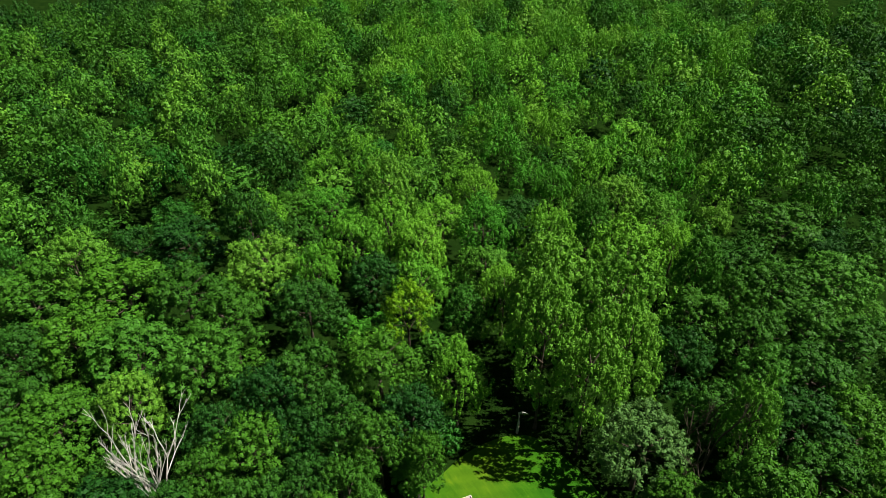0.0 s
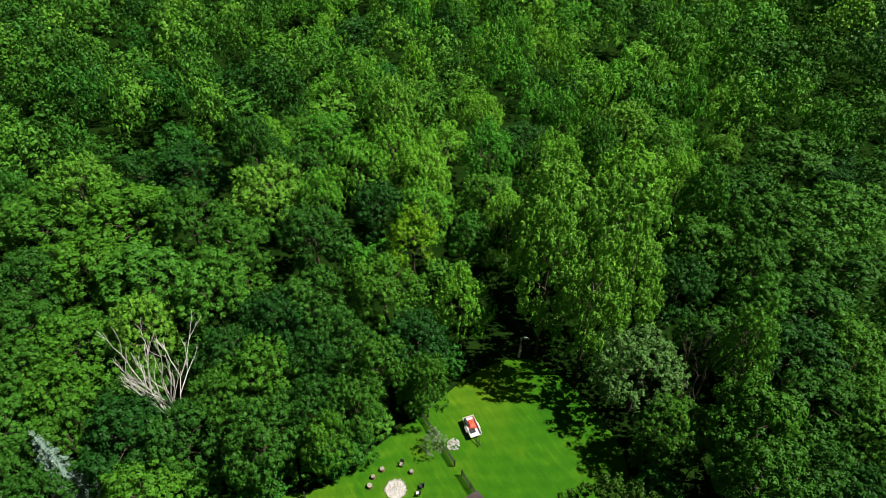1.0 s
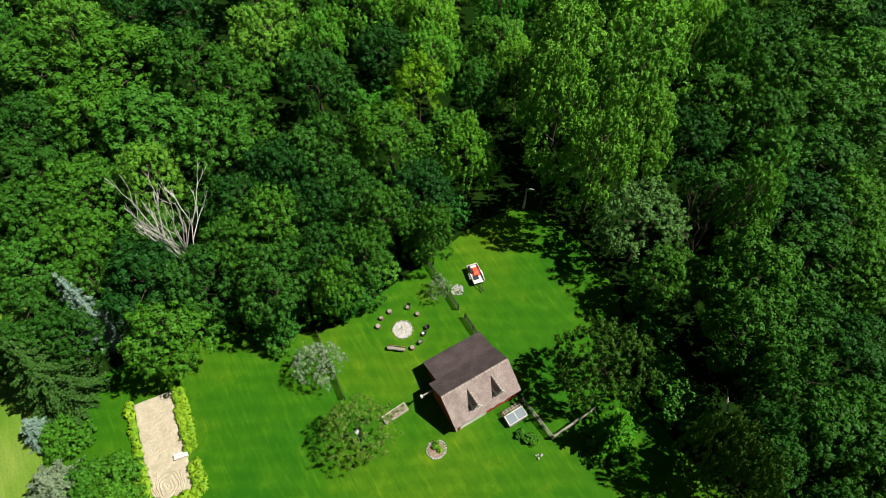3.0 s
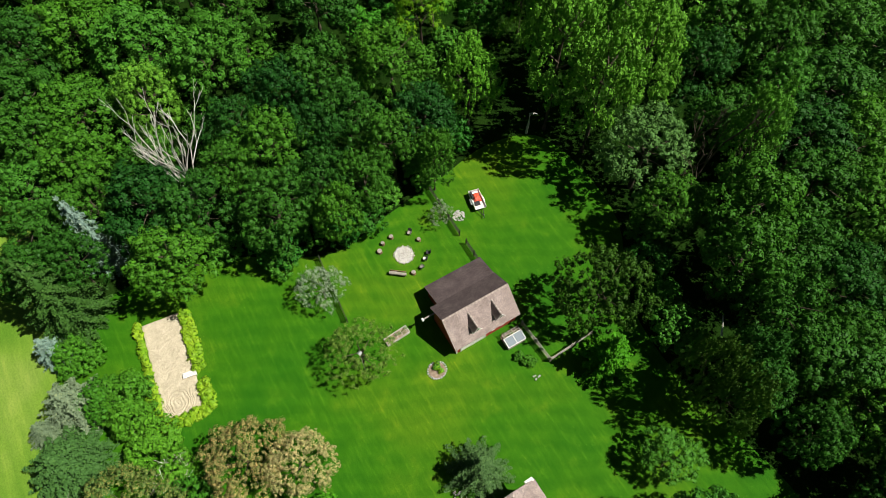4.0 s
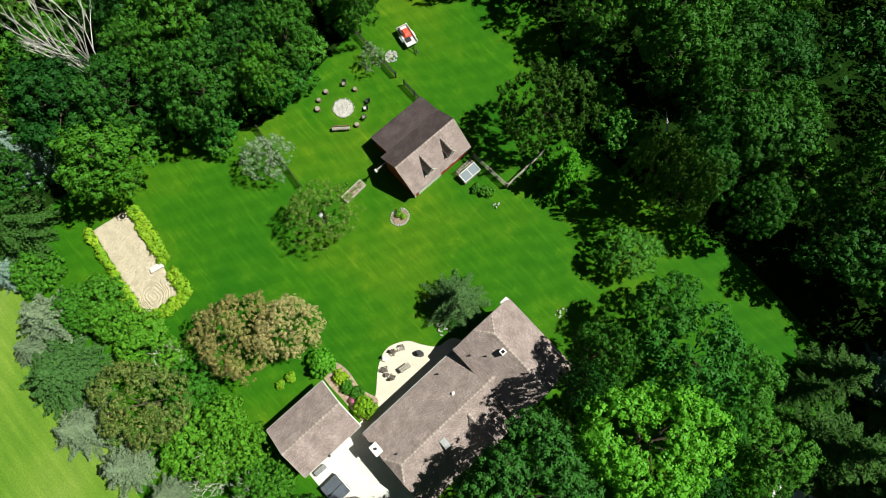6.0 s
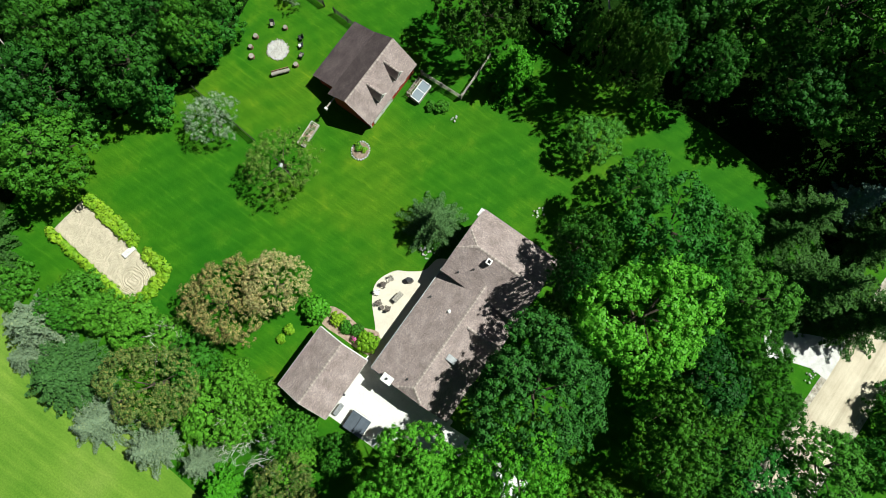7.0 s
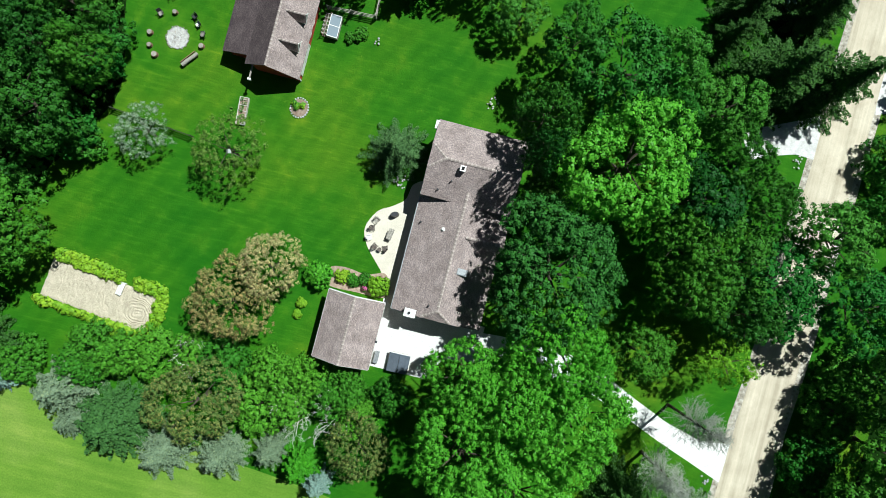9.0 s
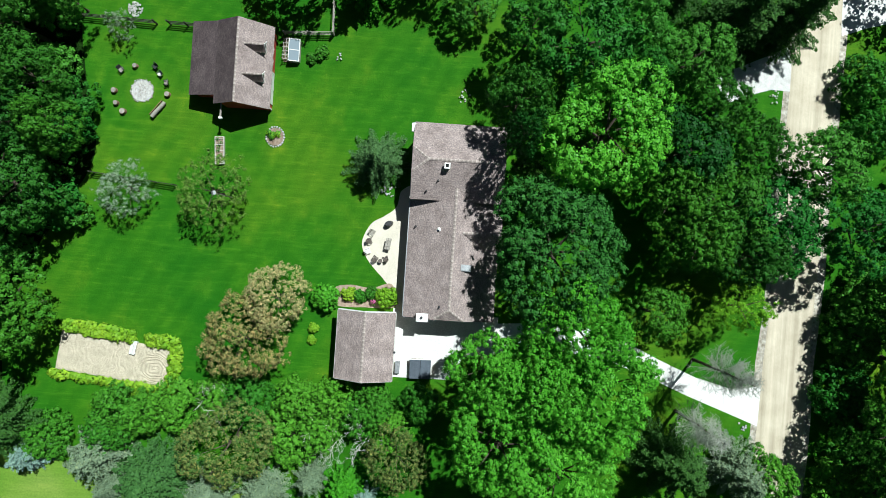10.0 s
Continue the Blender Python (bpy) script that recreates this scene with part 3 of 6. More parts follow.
KINDS = {
    "oak": Kind("oak_tree", "dark green broadleaf tree with a rounded lumpy crown", L_OAK, 5.0, 15.0, 5, 100, **BROAD),
    "maple": Kind("maple_tree", "mid-green broadleaf tree with a dense leafy crown", L_MAPLE, 5.0, 15.0, 4, 200, **dict(BROAD, lumps=21, lump_r=0.27, loose=0.22)),
    "lime": Kind("broadleaf_tree", "light yellow-green broadleaf tree with a full crown", L_LIME, 5.5, 16.0, 4, 300, **dict(BROAD, lumps=34, puffs=11, puff_r=0.09, leaves=18, size=0.22, lump_r=0.22, loose=0.3, tall=1.3, rise=1.0, core=0.6)),
    "ash": Kind("ash_tree", "bright green tree with upright feathery foliage", L_ASH, 5.0, 15.5, 4, 400, **dict(BROAD, lumps=32, puffs=10, puff_r=0.072, leaves=17, size=0.3, lump_r=0.22, tall=2.0, loose=0.3, squash=1.25, core=0.5, aspect=0.5, rise=2.5)),
    "yellow": Kind("broadleaf_tree", "yellow-green tree with sparse pale foliage", L_YELLOW, 4.5, 15.0, 1, 500, **dict(BROAD, lumps=20, puffs=9, loose=0.6, core=0.5, inner=4)),
    "willow": Kind("willow_tree", "grey-green willow tree with soft drooping foliage at the lawn's edge", L_WILLOW, 5.5, 13.0, 1, 510, **dict(BROAD, squash=1.1, lumps=34, puffs=13, puff_r=0.08, leaves=18, size=0.2, lump_r=0.23, loose=0.3)),
    "olive": Kind("fruit_tree", "small olive-green tree with thin open foliage", L_OLIVE, 3.8, 6.5, 2, 520, girth=0.14, **dict(BROAD, lumps=26, puffs=9, puff_r=0.085, leaves=17, inner=3, lump_r=0.26, size=0.15, loose=0.7, squash=0.7, core=0.4)),
    "brown": Kind("crab_apple_tree", "brownish-green small tree with a dense round crown", L_BROWN, 4.2, 7.5, 2, 540, girth=0.16, **dict(BROAD, lumps=34, puffs=15, puff_r=0.068, leaves=18, lump_r=0.2, size=0.15, loose=0.3, squash=0.85, core=0.5, inner=5)),
    "tan": Kind("crab_apple_tree", "tan-tinged small tree with a dense round crown beside a browner one", L_TAN, 4.2, 7.5, 1, 543, girth=0.16, **dict(BROAD, lumps=34, puffs=15, puff_r=0.068, leaves=18, lump_r=0.2, size=0.15, loose=0.3, squash=0.85, core=0.5, inner=5)),
    "bronze": Kind("bronze_leaved_tree", "olive-green tree with a bronze-tinged crown in the shrub row", L_BRONZE, 4.2, 7.5, 2, 545, girth=0.16, **dict(BROAD, lumps=34, puffs=15, puff_r=0.068, leaves=18, lump_r=0.2, size=0.15, loose=0.3, squash=0.85, core=0.5, inner=5)),
    "hawthorn": Kind("hawthorn_tree", "dark olive-green tree with fine open foliage at the lawn's shaded edge, some added to deepen the shade", L_DARKOLIVE, 4.5, 7.5, 2, 555, girth=0.14, **dict(BROAD, lumps=30, puffs=10, puff_r=0.085, leaves=15, lump_r=0.23, size=0.19, loose=0.4, squash=0.8, core=0.5)),
    "shrub": Kind("shrub", "bright green leafy shrub in the overgrown border", L_SHRUB, 3.0, 3.8, 3, 560, girth=0.08, **dict(BROAD, lumps=20, puffs=11, puff_r=0.12, leaves=16, lump_r=0.27, size=0.2, loose=0.3, squash=0.75)),
    "yard": Kind("shade_tree", "large fresh green shade tree with dense small leaves beside the house", L_YARD, 5.5, 16.0, 3, 350, **dict(BROAD, lumps=42, puffs=16, puff_r=0.07, leaves=20, size=0.2, lump_r=0.2, loose=0.25, squash=1.1, core=0.55)),
    "greatoak": Kind("oak_tree", "broad dark green oak with dense fine foliage over the house roof", L_DEEP, 6.5, 15.0, 1, 370, girth=0.4, **dict(BROAD, lumps=58, puffs=15, puff_r=0.064, leaves=20, size=0.2, lump_r=0.2, low=-0.2, loose=0.3, squash=0.9, core=0.55)),
    "wisp": Kind("ornamental_tree", "small wispy silver-green tree with thin foliage beside the fence", N_SILVER, 2.0, 3.4, 1, 590, girth=0.06, **dict(BROAD, lumps=14, puffs=6, puff_r=0.11, leaves=16, lump_r=0.28, size=0.13, loose=0.7, squash=0.8, core=0.3, inner=2)),
    "feather": Kind("ornamental_tree", "pale silvery tree with fine feathery foliage beside the dark fence", L_FEATHER, 3.3, 5.0, 1, 596, girth=0.1, **dict(BROAD, lumps=18, puffs=13, puff_r=0.085, leaves=22, lump_r=0.26, size=0.14, loose=0.85, squash=0.7, core=0.5, inner=4, aspect=0.35, rise=1.0)),
    "young": Kind("sapling", "dark green leafy sapling at the edge of the wood", L_MAPLE, 2.6, 5.5, 3, 580, girth=0.08, **dict(BROAD, lumps=14, puffs=8, puff_r=0.16, leaves=14, lump_r=0.34, size=0.25, loose=0.28, squash=1.1)),
}
YARD = [(14.5, 12.1, 15, 6.6), (12.8, -6.1, 16, 5.4), (5.5, -11.3, 14, 4.3), (6.3, -17.6, 15, 5.3), (15.2, -12.2, 16, 5.8), (10.0, -11.9, 16, 5.1), (12.1, -20.2, 14, 4.9)]
GREATOAK = [(10.5, 0.5, 14.5, 7.0)]
OAK_A = [(6.4, 14.9, 14.2, 3.3), (6.7, 11.2, 16.8, 2.3), (23.0, 11.2, 12.2, 4.7), (27.1, 6.1, 12.2, 4.4), (24.7, 2.6, 12, 3.5), (22.2, 6.8, 12, 3.5), (29.7, 1.3, 12, 3.6), (22.1, -4.9, 9, 3.1), (25.6, 15.8, 12, 3.2), (29.7, 12.0, 12, 3.4), (15.8, 41.1, 12.2, 4.3), (20.9, 42.9, 12.2, 4.5), (3.1, 44.4, 12.2, 5.0), (8.6, 44.0, 11.2, 4.1), (7.2, 37.7, 12, 3.2), (0.5, 36.5, 12, 3.5), (-50.2, -8.6, 13.2, 5.5), (-47.1, -3.8, 13.2, 4.7)]
OAK_B = [(-42.9, -8.5, 12.2, 5), (-51.0, 7.1, 13.2, 4.9), (-42.5, 3.7, 13.2, 4.6), (-43.9, 9.7, 12.2, 3.8), (-39.0, 9.6, 12, 2.9), (-55.2, 25.8, 14.2, 5.3), (-45.6, 25.0, 13.2, 4.7), (-44.3, 19.8, 13.2, 4.1), (-50.0, 16.6, 14.2, 4.7), (-58.3, 16.5, 14.2, 5.3), (-41.2, 14.3, 12.2, 3.7), (-40.3, 23.4, 12, 2.9), (-57.7, 11.5, 14.2, 4.6), (-55.7, 4.5, 13.2, 4.1), (-98.3, 11.3, 14.2, 6.7), (-74.4, -16.7, 13.2, 4.8), (-67.8, -11.7, 13.2, 5.6), (-66.0, -17.3, 13.2, 4.9), (-61.6, -14.2, 12.2, 4.7), (-96.9, -12.3, 14.2, 7.1)]
OAK_C = [(-82.2, -7.9, 14.2, 6.3), (-82.2, -14.5, 14.2, 5.5), (-71.2, 22.3, 14.2, 5.5), (-74.7, 11.6, 14.2, 6.0), (-90.9, 0.4, 14.2, 7.6), (-84.5, 7.9, 14.2, 6.1), (-72.9, 34.3, 13.2, 5.1), (-89.2, 28.2, 13.2, 4.7), (-43.3, 84.3, 14.2, 6.6), (-38.9, 69.8, 13.2, 5.4), (-46.9, 102.6, 14.2, 7.5), (-37.7, 85.2, 14.2, 6.4), (-31.7, 72.1, 13.2, 4.9), (-28.8, 81.7, 13.2, 6.1), (-22.7, 72.4, 13.2, 6.0), (-22.5, 83.0, 13.2, 6.1), (-18.8, 64.0, 13.2, 6.0), (-15.1, 70.0, 13.2, 5.4), (-35.8, 62.3, 12.2, 4.3), (-14.3, 47.8, 18.2, 5.4)]
OAK_D = [(-13.0, 58.6, 13.2, 5.3), (-8.9, 62.3, 13.2, 5.1), (-10.1, 43.4, 17.2, 5.2), (-7.8, 50.1, 13.2, 5.0), (-2.8, 52.0, 13.2, 5.0), (-3.9, 42.4, 16.2, 4.5), (2.0, 47.6, 12.2, 4.1), (0.4, 42.9, 12.2, 4.0), (-1.7, 37.6, 14.2, 3.2), (-26.9, 57.3, 12, 4.0), (-54.0, -20.4, 11.2, 4.2), (-48.3, -18.2, 12, 3.6), (-49.1, -22.1, 12, 3.6), (-51.1, 1.3, 12.2, 3.9), (-54.2, -14.1, 12, 3.7), (-49.5, 13.2, 13.2, 3.9), (20.0, 46.5, 19, 5.2), (27.0, 45.5, 19, 5.2), (33.5, 43.0, 18, 5), (34.0, 50.0, 18, 5)]
OAK_E = [(13.0, 47.2, 18, 5.0), (46.0, -29.0, 14, 5.0), (47.0, -22.2, 14, 5.0), (45.7, -15.3, 14, 5.0), (48.4, -8.4, 14, 5.0), (47.4, -1.5, 14, 5.0)]
MAPLE = [(12.3, 20.6, 13.2, 5.4), (7.4, 22.9, 12.2, 3.8), (17.3, 22.8, 12.2, 3.9), (32.4, 4.8, 11.2, 4.9), (22.9, 20.1, 11.2, 4), (18.1, 18.5, 12, 3), (1.5, 26.1, 6, 3.1), (-74.5, -1.1, 15.2, 6.7), (-66.6, 5.7, 15.2, 5.6), (-60.9, -20.0, 11.2, 4.0), (-58.8, 41.8, 13.2, 3.5), (-33.3, 95.3, 14.2, 6.8), (-26.1, 66.6, 13.2, 4.3), (36.6, 10.6, 12, 4.2), (40.3, 4.8, 12, 4.6)]
LIME = [(-100.8, -5.4, 16, 5.7), (-83.9, 19.7, 16, 6.1), (-49.7, 49.9, 25, 6.7), (-42.3, 54.4, 24, 6.6), (-41.3, 41.7, 26, 5.2), (-35.4, 43.8, 23, 4.9), (-36.0, 50.9, 22, 4.8)]
OLIVE = [(-24.2, 4.5, 6, 4.0)]
SPRUCE = [(24.9, -20.3, 12, 4.8), (28.1, 25.6, 14, 5.6), (34.4, 26.5, 13, 4.8), (24.7, 32.8, 9, 4.1), (31.6, 34.2, 11, 4.3), (23.3, 29.1, 8, 2.7), (-45.6, -21.3, 15, 5.2)]
SILVER = [(32.3, -21.3, 8, 4.1), (-35.2, -24.2, 6, 4.4), (-34.0, -27.6, 4, 2.3), (-23.3, -28.0, 6, 3.8), (-17.2, -26.7, 6, 3.6), (-12.4, -25.2, 5, 2.7)]
FEATHER = [(-33.4, 4.2, 5, 3.1)]
SHRUB_A = [(35.5, -21.5, 5, 3.1), (44.2, -6.1, 4, 3.6), (43.4, -12.2, 4, 3.6), (45.4, -1.3, 4, 3.6), (45.5, -16.9, 4, 4), (43.6, -21.9, 4, 3.7), (43.7, 20.8, 4, 3.3), (44.6, 15.5, 4, 2.9), (-7.4, -17.8, 4, 2.6), (-4.2, -19.9, 4, 2.5), (-11.9, -19.3, 4, 2.8), (-1.4, -16.4, 4, 2.1), (-11.2, -17.1, 4.5, 2.9), (-19.4, -17.3, 4, 3.2), (-27.0, -18.2, 3.5, 3.1), (-33.5, -19.6, 3.5, 3.4), (-6.1, -16.9, 3.5, 2.5), (-14.8, -20.6, 4, 3.5), (-14.1, -16.9, 4, 2.8), (-23.0, -17.3, 3.5, 2.5)]
SHRUB_B = [(-34.3, -21.6, 3.5, 2.8), (-30.5, -19.4, 3.5, 2.7), (-40.6, -22.7, 3, 2.8)]
YEW = [(-7.5, 9.1, 7, 4.0)]
YOUNG = [(-39.6, 1.6, 3.6, 2.1)]
WISP = [(-35.8, 21.5, 3.2, 1.8)]
BROWN = [(-19.9, -10.4, 7, 4.7)]
TAN = [(-16.9, -5.9, 6.5, 3.7)]
PINE = [(-29.0, -26.1, 7, 5.5)]
BRONZE = [(-20.6, -21.3, 7, 5.1), (-3.4, -21.8, 7, 3.6)]
LARCH = [(-8.9, -25.7, 6, 2.7), (-10.0, 27.4, 9, 3.3)]
BLUESPRUCE = [(-6.7, -27.3, 5, 1.9), (27.9, 36.8, 9, 2.8), (-42.5, -24.7, 5, 2.4), (-51.3, -15.6, 14, 3.1)]
# the last three are added for deep shade; their dark leaves imitate it
HAWTHORN = [(-15.7, 30.4, 11.5, 5.3), (-3.0, 32.8, 15, 2.9), (0.6, 32.9, 14.5, 3.0), (8.7, 7.2, 9, 2.7)]
YELLOW = [(-61.8, 34.0, 15, 4.1), (29.5, -3.5, 10, 2.9)]
ASH = [(-74.8, 43.7, 16, 5.2), (-83.3, 42.2, 16, 5.4), (-74.5, 56.6, 16, 5.4), (-81.8, 35.1, 16, 5.7), (-99.4, 24.4, 15, 5.3), (-54.1, 70.0, 17, 6.7), (-66.1, 64.2, 16, 4.9), (-52.8, 80.6, 14, 3.9)]
WILLOW = [(-27.4, 45.7, 13, 6.1)]
GROVES = {"yard": [YARD], "greatoak": [GREATOAK], "oak": [OAK_A, OAK_B, OAK_C, OAK_D, OAK_E], "maple": [MAPLE], "lime": [LIME], "olive": [OLIVE], "spruce": [SPRUCE], "silver": [SILVER], "feather": [FEATHER], "shrub": [SHRUB_A, SHRUB_B], "yew": [YEW], "young": [YOUNG], "wisp": [WISP], "brown": [BROWN], "tan": [TAN], "pine": [PINE], "bronze": [BRONZE], "larch": [LARCH], "bluespruce": [BLUESPRUCE], "hawthorn": [HAWTHORN], "yellow": [YELLOW], "ash": [ASH], "willow": [WILLOW]}


def spruce_arrays(seed, radius, height, whorls, boughs, size, droop=0.25):
    """Whorls of boughs up a stem; each bough carries needle sprays on both sides."""
    rng = np.random.default_rng(seed)
    pos, nrm = [], []
    for w in range(whorls):
        f = w / (whorls - 1)
        z = height * (0.06 + 0.92 * f)
        reach = radius * (1 - f) ** 0.8 + 0.12
        nb = max(5, int(boughs * (1 - 0.55 * f)))
        turn = rng.uniform(0, 6.28)
        for b in range(nb):
            a = turn + 6.28318 * b / nb + rng.uniform(-0.15, 0.15)
            ln = reach * rng.uniform(0.68, 1.15)
            steps = max(3, int(ln / (size * 0.36)))
            t = np.linspace(0.12, 1.0, steps)
            out = np.array([math.cos(a), math.sin(a), 0])
            side = np.array([-math.sin(a), math.cos(a), 0])
            line = out * (t * ln)[:, None] + np.array([0, 0, 1]) * (z - droop * ln * t ** 1.3)[:, None]
            wide = (0.17 * ln * (1 - t) ** 0.7 * np.minimum(1, t * 3) + 0.05)[:, None]
            for s in (-1.0, -0.35, 0.35, 1.0):
                pos.append(line + side * s * wide + rng.normal(size=line.shape) * 0.05)
                nrm.append(np.tile(np.array([0, 0, 1.0]) + out * 0.3, (steps, 1)) + rng.normal(size=line.shape) * 0.55)
    pos, nrm = np.concatenate(pos), np.concatenate(nrm)
    lv, lf = leaf_quads(rng, pos, nrm, size, 0.5)
    # dark inner boughs
    segs = 9
    cv, cf = [], []
    for w in range(6):
        f0 = w / 6
        z0, z1, r = height * (0.04 + 0.9 * f0), height * (0.06 + 0.9 * min(1, f0 + 0.25)), radius * (1 - f0) ** 0.8 * 0.42
        base = len(cv)
        cv += [(r * math.cos(6.28318 * k / segs) * (1 + 0.2 * (k % 2)), r * math.sin(6.28318 * k / segs) * (1 + 0.2 * (k % 2)), z0 - 0.1) for k in range(segs)] + [(0, 0, z1)]
        cf += [(base + k, base + (k + 1) % segs, base + segs) for k in range(segs)]
    return lv, lf, np.array(cv), np.array(cf)


class Conifer(Kind):
    def __init__(self, name, label, leaf, radius, height, variants, seed, whorls, boughs, size, droop=0.25):
        self.name, self.label, self.radius, self.height = name, label, radius, height
        self.crowns, self.trunks, self.used = [], [], 0
        for k in range(variants):
            lv, lf, cv, cf = spruce_arrays(seed + k, radius, height, whorls, boughs, size, droop)
            self.crowns.append(fast_mesh("crown", np.concatenate([lv, cv]), lf, cf + len(lv), [leaf]))
            bm = bmesh.new()
            tube_path(bm, [(0, 0, -0.1), (0.03, 0, height * 0.5), (0, 0, height * 0.96)], [0.03 * height ** 0.8, 0.018 * height ** 0.8, 0.02], 7)
            me = bpy.data.meshes.new("trunk")
            bm.to_mesh(me)
            bm.free()
            me.materials.append(BARK)
            self.trunks.append(me)
        self.rng = random.Random(seed)


KINDS["spruce"] = Conifer("spruce_tree", "dark green spruce tree with tiered drooping boughs", N_SPRUCE, 4.5, 12.0, 2, 600, 14, 11, 0.27, 0.18)
KINDS["larch"] = Conifer("larch_tree", "bright green conifer with feathery tiers beside the barn", N_LARCH, 3.4, 9.0, 1, 610, 12, 10, 0.42, 0.1)
KINDS["yew"] = Conifer("small_conifer", "small grey-green conifer with fine spreading boughs beside the house", N_YEW, 3.1, 5.5, 1, 615, 10, 12, 0.16, 0.02)
KINDS["bluespruce"] = Conifer("blue_spruce", "silvery blue spruce tree with tiered boughs", N_BLUE, 2.4, 7.0, 1, 620, 12, 10, 0.22)
KINDS["silver"] = Conifer("silver_pine", "silvery grey-green pine with soft spreading boughs", N_SILVER, 3.2, 6.0, 2, 630, 11, 11, 0.19, 0.14)
KINDS["pine"] = Conifer("pine_tree", "grey-green pine tree with dense boughs in the shrub row", N_PINE, 5.0, 9.0, 1, 640, 13, 14, 0.28, 0.1)

planted = []
for kind, lists in GROVES.items():
    for rows in lists:
        for x, y, h, r in rows:
            KINDS[kind].plant(x, y, h, r, {"shrub": "border shrubs", "silver": "shrub row conifers", "brown": "crab apples", "tan": "crab apples"}.get(kind, "woodland trees"))
            planted.append((x, y, r))

# the open ground, which the woods leave free
OPEN = [(-46, -14), (-40, 1), (-37, 12), (-41, 24), (-44, 31), (-50, 36), (-50, 46), (-42, 47), (-32, 40), (-22, 41), (-12, 34), (-2, 33), (10, 37), (22, 37), (34, 33),
        (35, 200), (50, 200), (49, -200), (34, -200), (34, -26), (12, -27), (0, -31), (8, -48), (10, -95), (-60, -105), (-115, -62), (-78, -27), (-58, -23)]


def is_open(x, y):
    inside = False
    for (x0, y0), (x1, y1) in zip(OPEN, OPEN[1:] + OPEN[:1]):
        if (y0 > y) != (y1 > y) and x < (x1 - x0) * (y - y0) / (y1 - y0) + x0:
            inside = not inside
    return inside


def woods():
    rng = np.random.default_rng(77)
    grid = collections.defaultdict(list)
    # no crown stands in the deep shade beside the barn's border or over the dead trees
    for x, y, r in planted + [(-6.0, 34.5, 5.5), (-11.2, 37.0, 5.5), (-54.5, -4.2, 3.5), (-22.6, 50.4, 2.5)]:
        grid[(int(x // 12), int(y // 12))].append((x, y, r))
    near, far = [], []
    step = 4.5
    cand = [(i * step, j * step) for i in range(-65, 33) for j in range(-27, 64)]
    first, second = rng.permutation(len(cand)), rng.permutation(len(cand))
    # tall crowns first, then lower trees in the gaps between them
    for c, close, low in [(c, 0.7, False) for c in first] + [(c, 0.66, True) for c in second]:
        x = cand[c][0] + rng.uniform(-2.4, 2.4)
        y = cand[c][1] + rng.uniform(-2.4, 2.4)
        dist = math.hypot(x, y)
        off = (math.degrees(math.atan2(-x, y)) - 57.5 + 180) % 360 - 180
        ahead = abs(off) < 42
        if dist > (290 if ahead else 80) or is_open(x, y) or -26 > y > -105 and x < 10 or low and (dist > 150 or not ahead):
            continue
        h = rng.uniform(5.5, 8.5) if low else rng.uniform(11, 20.5)
        r = rng.uniform(2.3, 3.4) if low else rng.uniform(3.6, 6.2)
        if any(math.hypot(x - a, y - b) < close * (r + q) for gx in (-1, 0, 1) for gy in (-1, 0, 1) for a, b, q in grid[(int(x // 12) + gx, int(y // 12) + gy)]):
            continue
        grid[(int(x // 12), int(y // 12))].append((x, y, r))
        u = rng.uniform()
        patch = noise.noise(Vector((x, y, 0)) * 0.022)
        if -27 < off < 14:
            kind = "ash" if u < 0.55 + patch * 0.5 else "maple" if u < 0.72 else "lime" if u < 0.9 else "oak"
        else:
            kind = "oak" if u < 0.62 + patch * 0.5 else "maple" if u < 0.88 else "lime"
        (near if dist < 112 and ahead and not low else far).append((kind, x, y, h, r))
    for kind, x, y, h, r in near:
        KINDS[kind].plant(x, y, h, r)
    wide = dict(lumps=15, puffs=6, leaves=10, inner=5, size=0.42, core=0.65, lump_r=0.31, puff_r=0.16, squash=1.35, low=-0.25, loose=0.18)
    specs = {"oak": (L_OAK, wide), "maple": (L_MAPLE, dict(wide, lumps=14, lump_r=0.32, loose=0.24)), "lime": (L_LIME, dict(wide, lump_r=0.28, loose=0.24)),
             "ash": (L_ASH, dict(wide, lumps=20, size=0.42, core=0.7, lump_r=0.22, puff_r=0.105, tall=2.0, loose=0.25, squash=1.25, aspect=0.5, rise=2.5))}
    for kind, (leaf, shape) in specs.items():
        # crowns farther off carry fewer, larger sprays
        proto = [crown_arrays(900 + k, 5.0, 15.0, **shape) for k in range(4)]
        proto += [crown_arrays(950 + k, 5.0, 15.0, **dict(shape, leaves=5, size=0.6)) for k in range(4)]
        vs, qs, tone, base = [], [], [], 0
        for i, (kd, x, y, h, r) in enumerate(far):
            if kd != kind:
                continue
            lv, lf = proto[i % 4 + (4 if math.hypot(x, y) > 165 else 0)]
            a = rng.uniform(0, 6.28)
            turn = np.array([[math.cos(a), -math.sin(a), 0], [math.sin(a), math.cos(a), 0], [0, 0, 1]])
            v = lv @ turn.T * np.array([r / 5, r / 5, h / 15]) + np.array([x, y, 0])
            vs.append(v)
            qs.append(lf + base)
            tone.append(np.full(len(v), rng.uniform()))
            base += len(v)
        if vs:
            me = fast_mesh("far_woods", np.concatenate(vs), np.concatenate(qs), NO_TRIS, [leaf], tone=np.concatenate(tone))
            tagged(new("far_woods", me), "dense summer woodland canopy of " + {"oak": "dark green", "maple": "mid-green", "lime": "yellow-green", "ash": "bright green"}[kind] + " broadleaf trees", "woods", kind="stuff")
    # saplings fill the foot of the wood's edge along the lawn
    rim = random.Random(9)
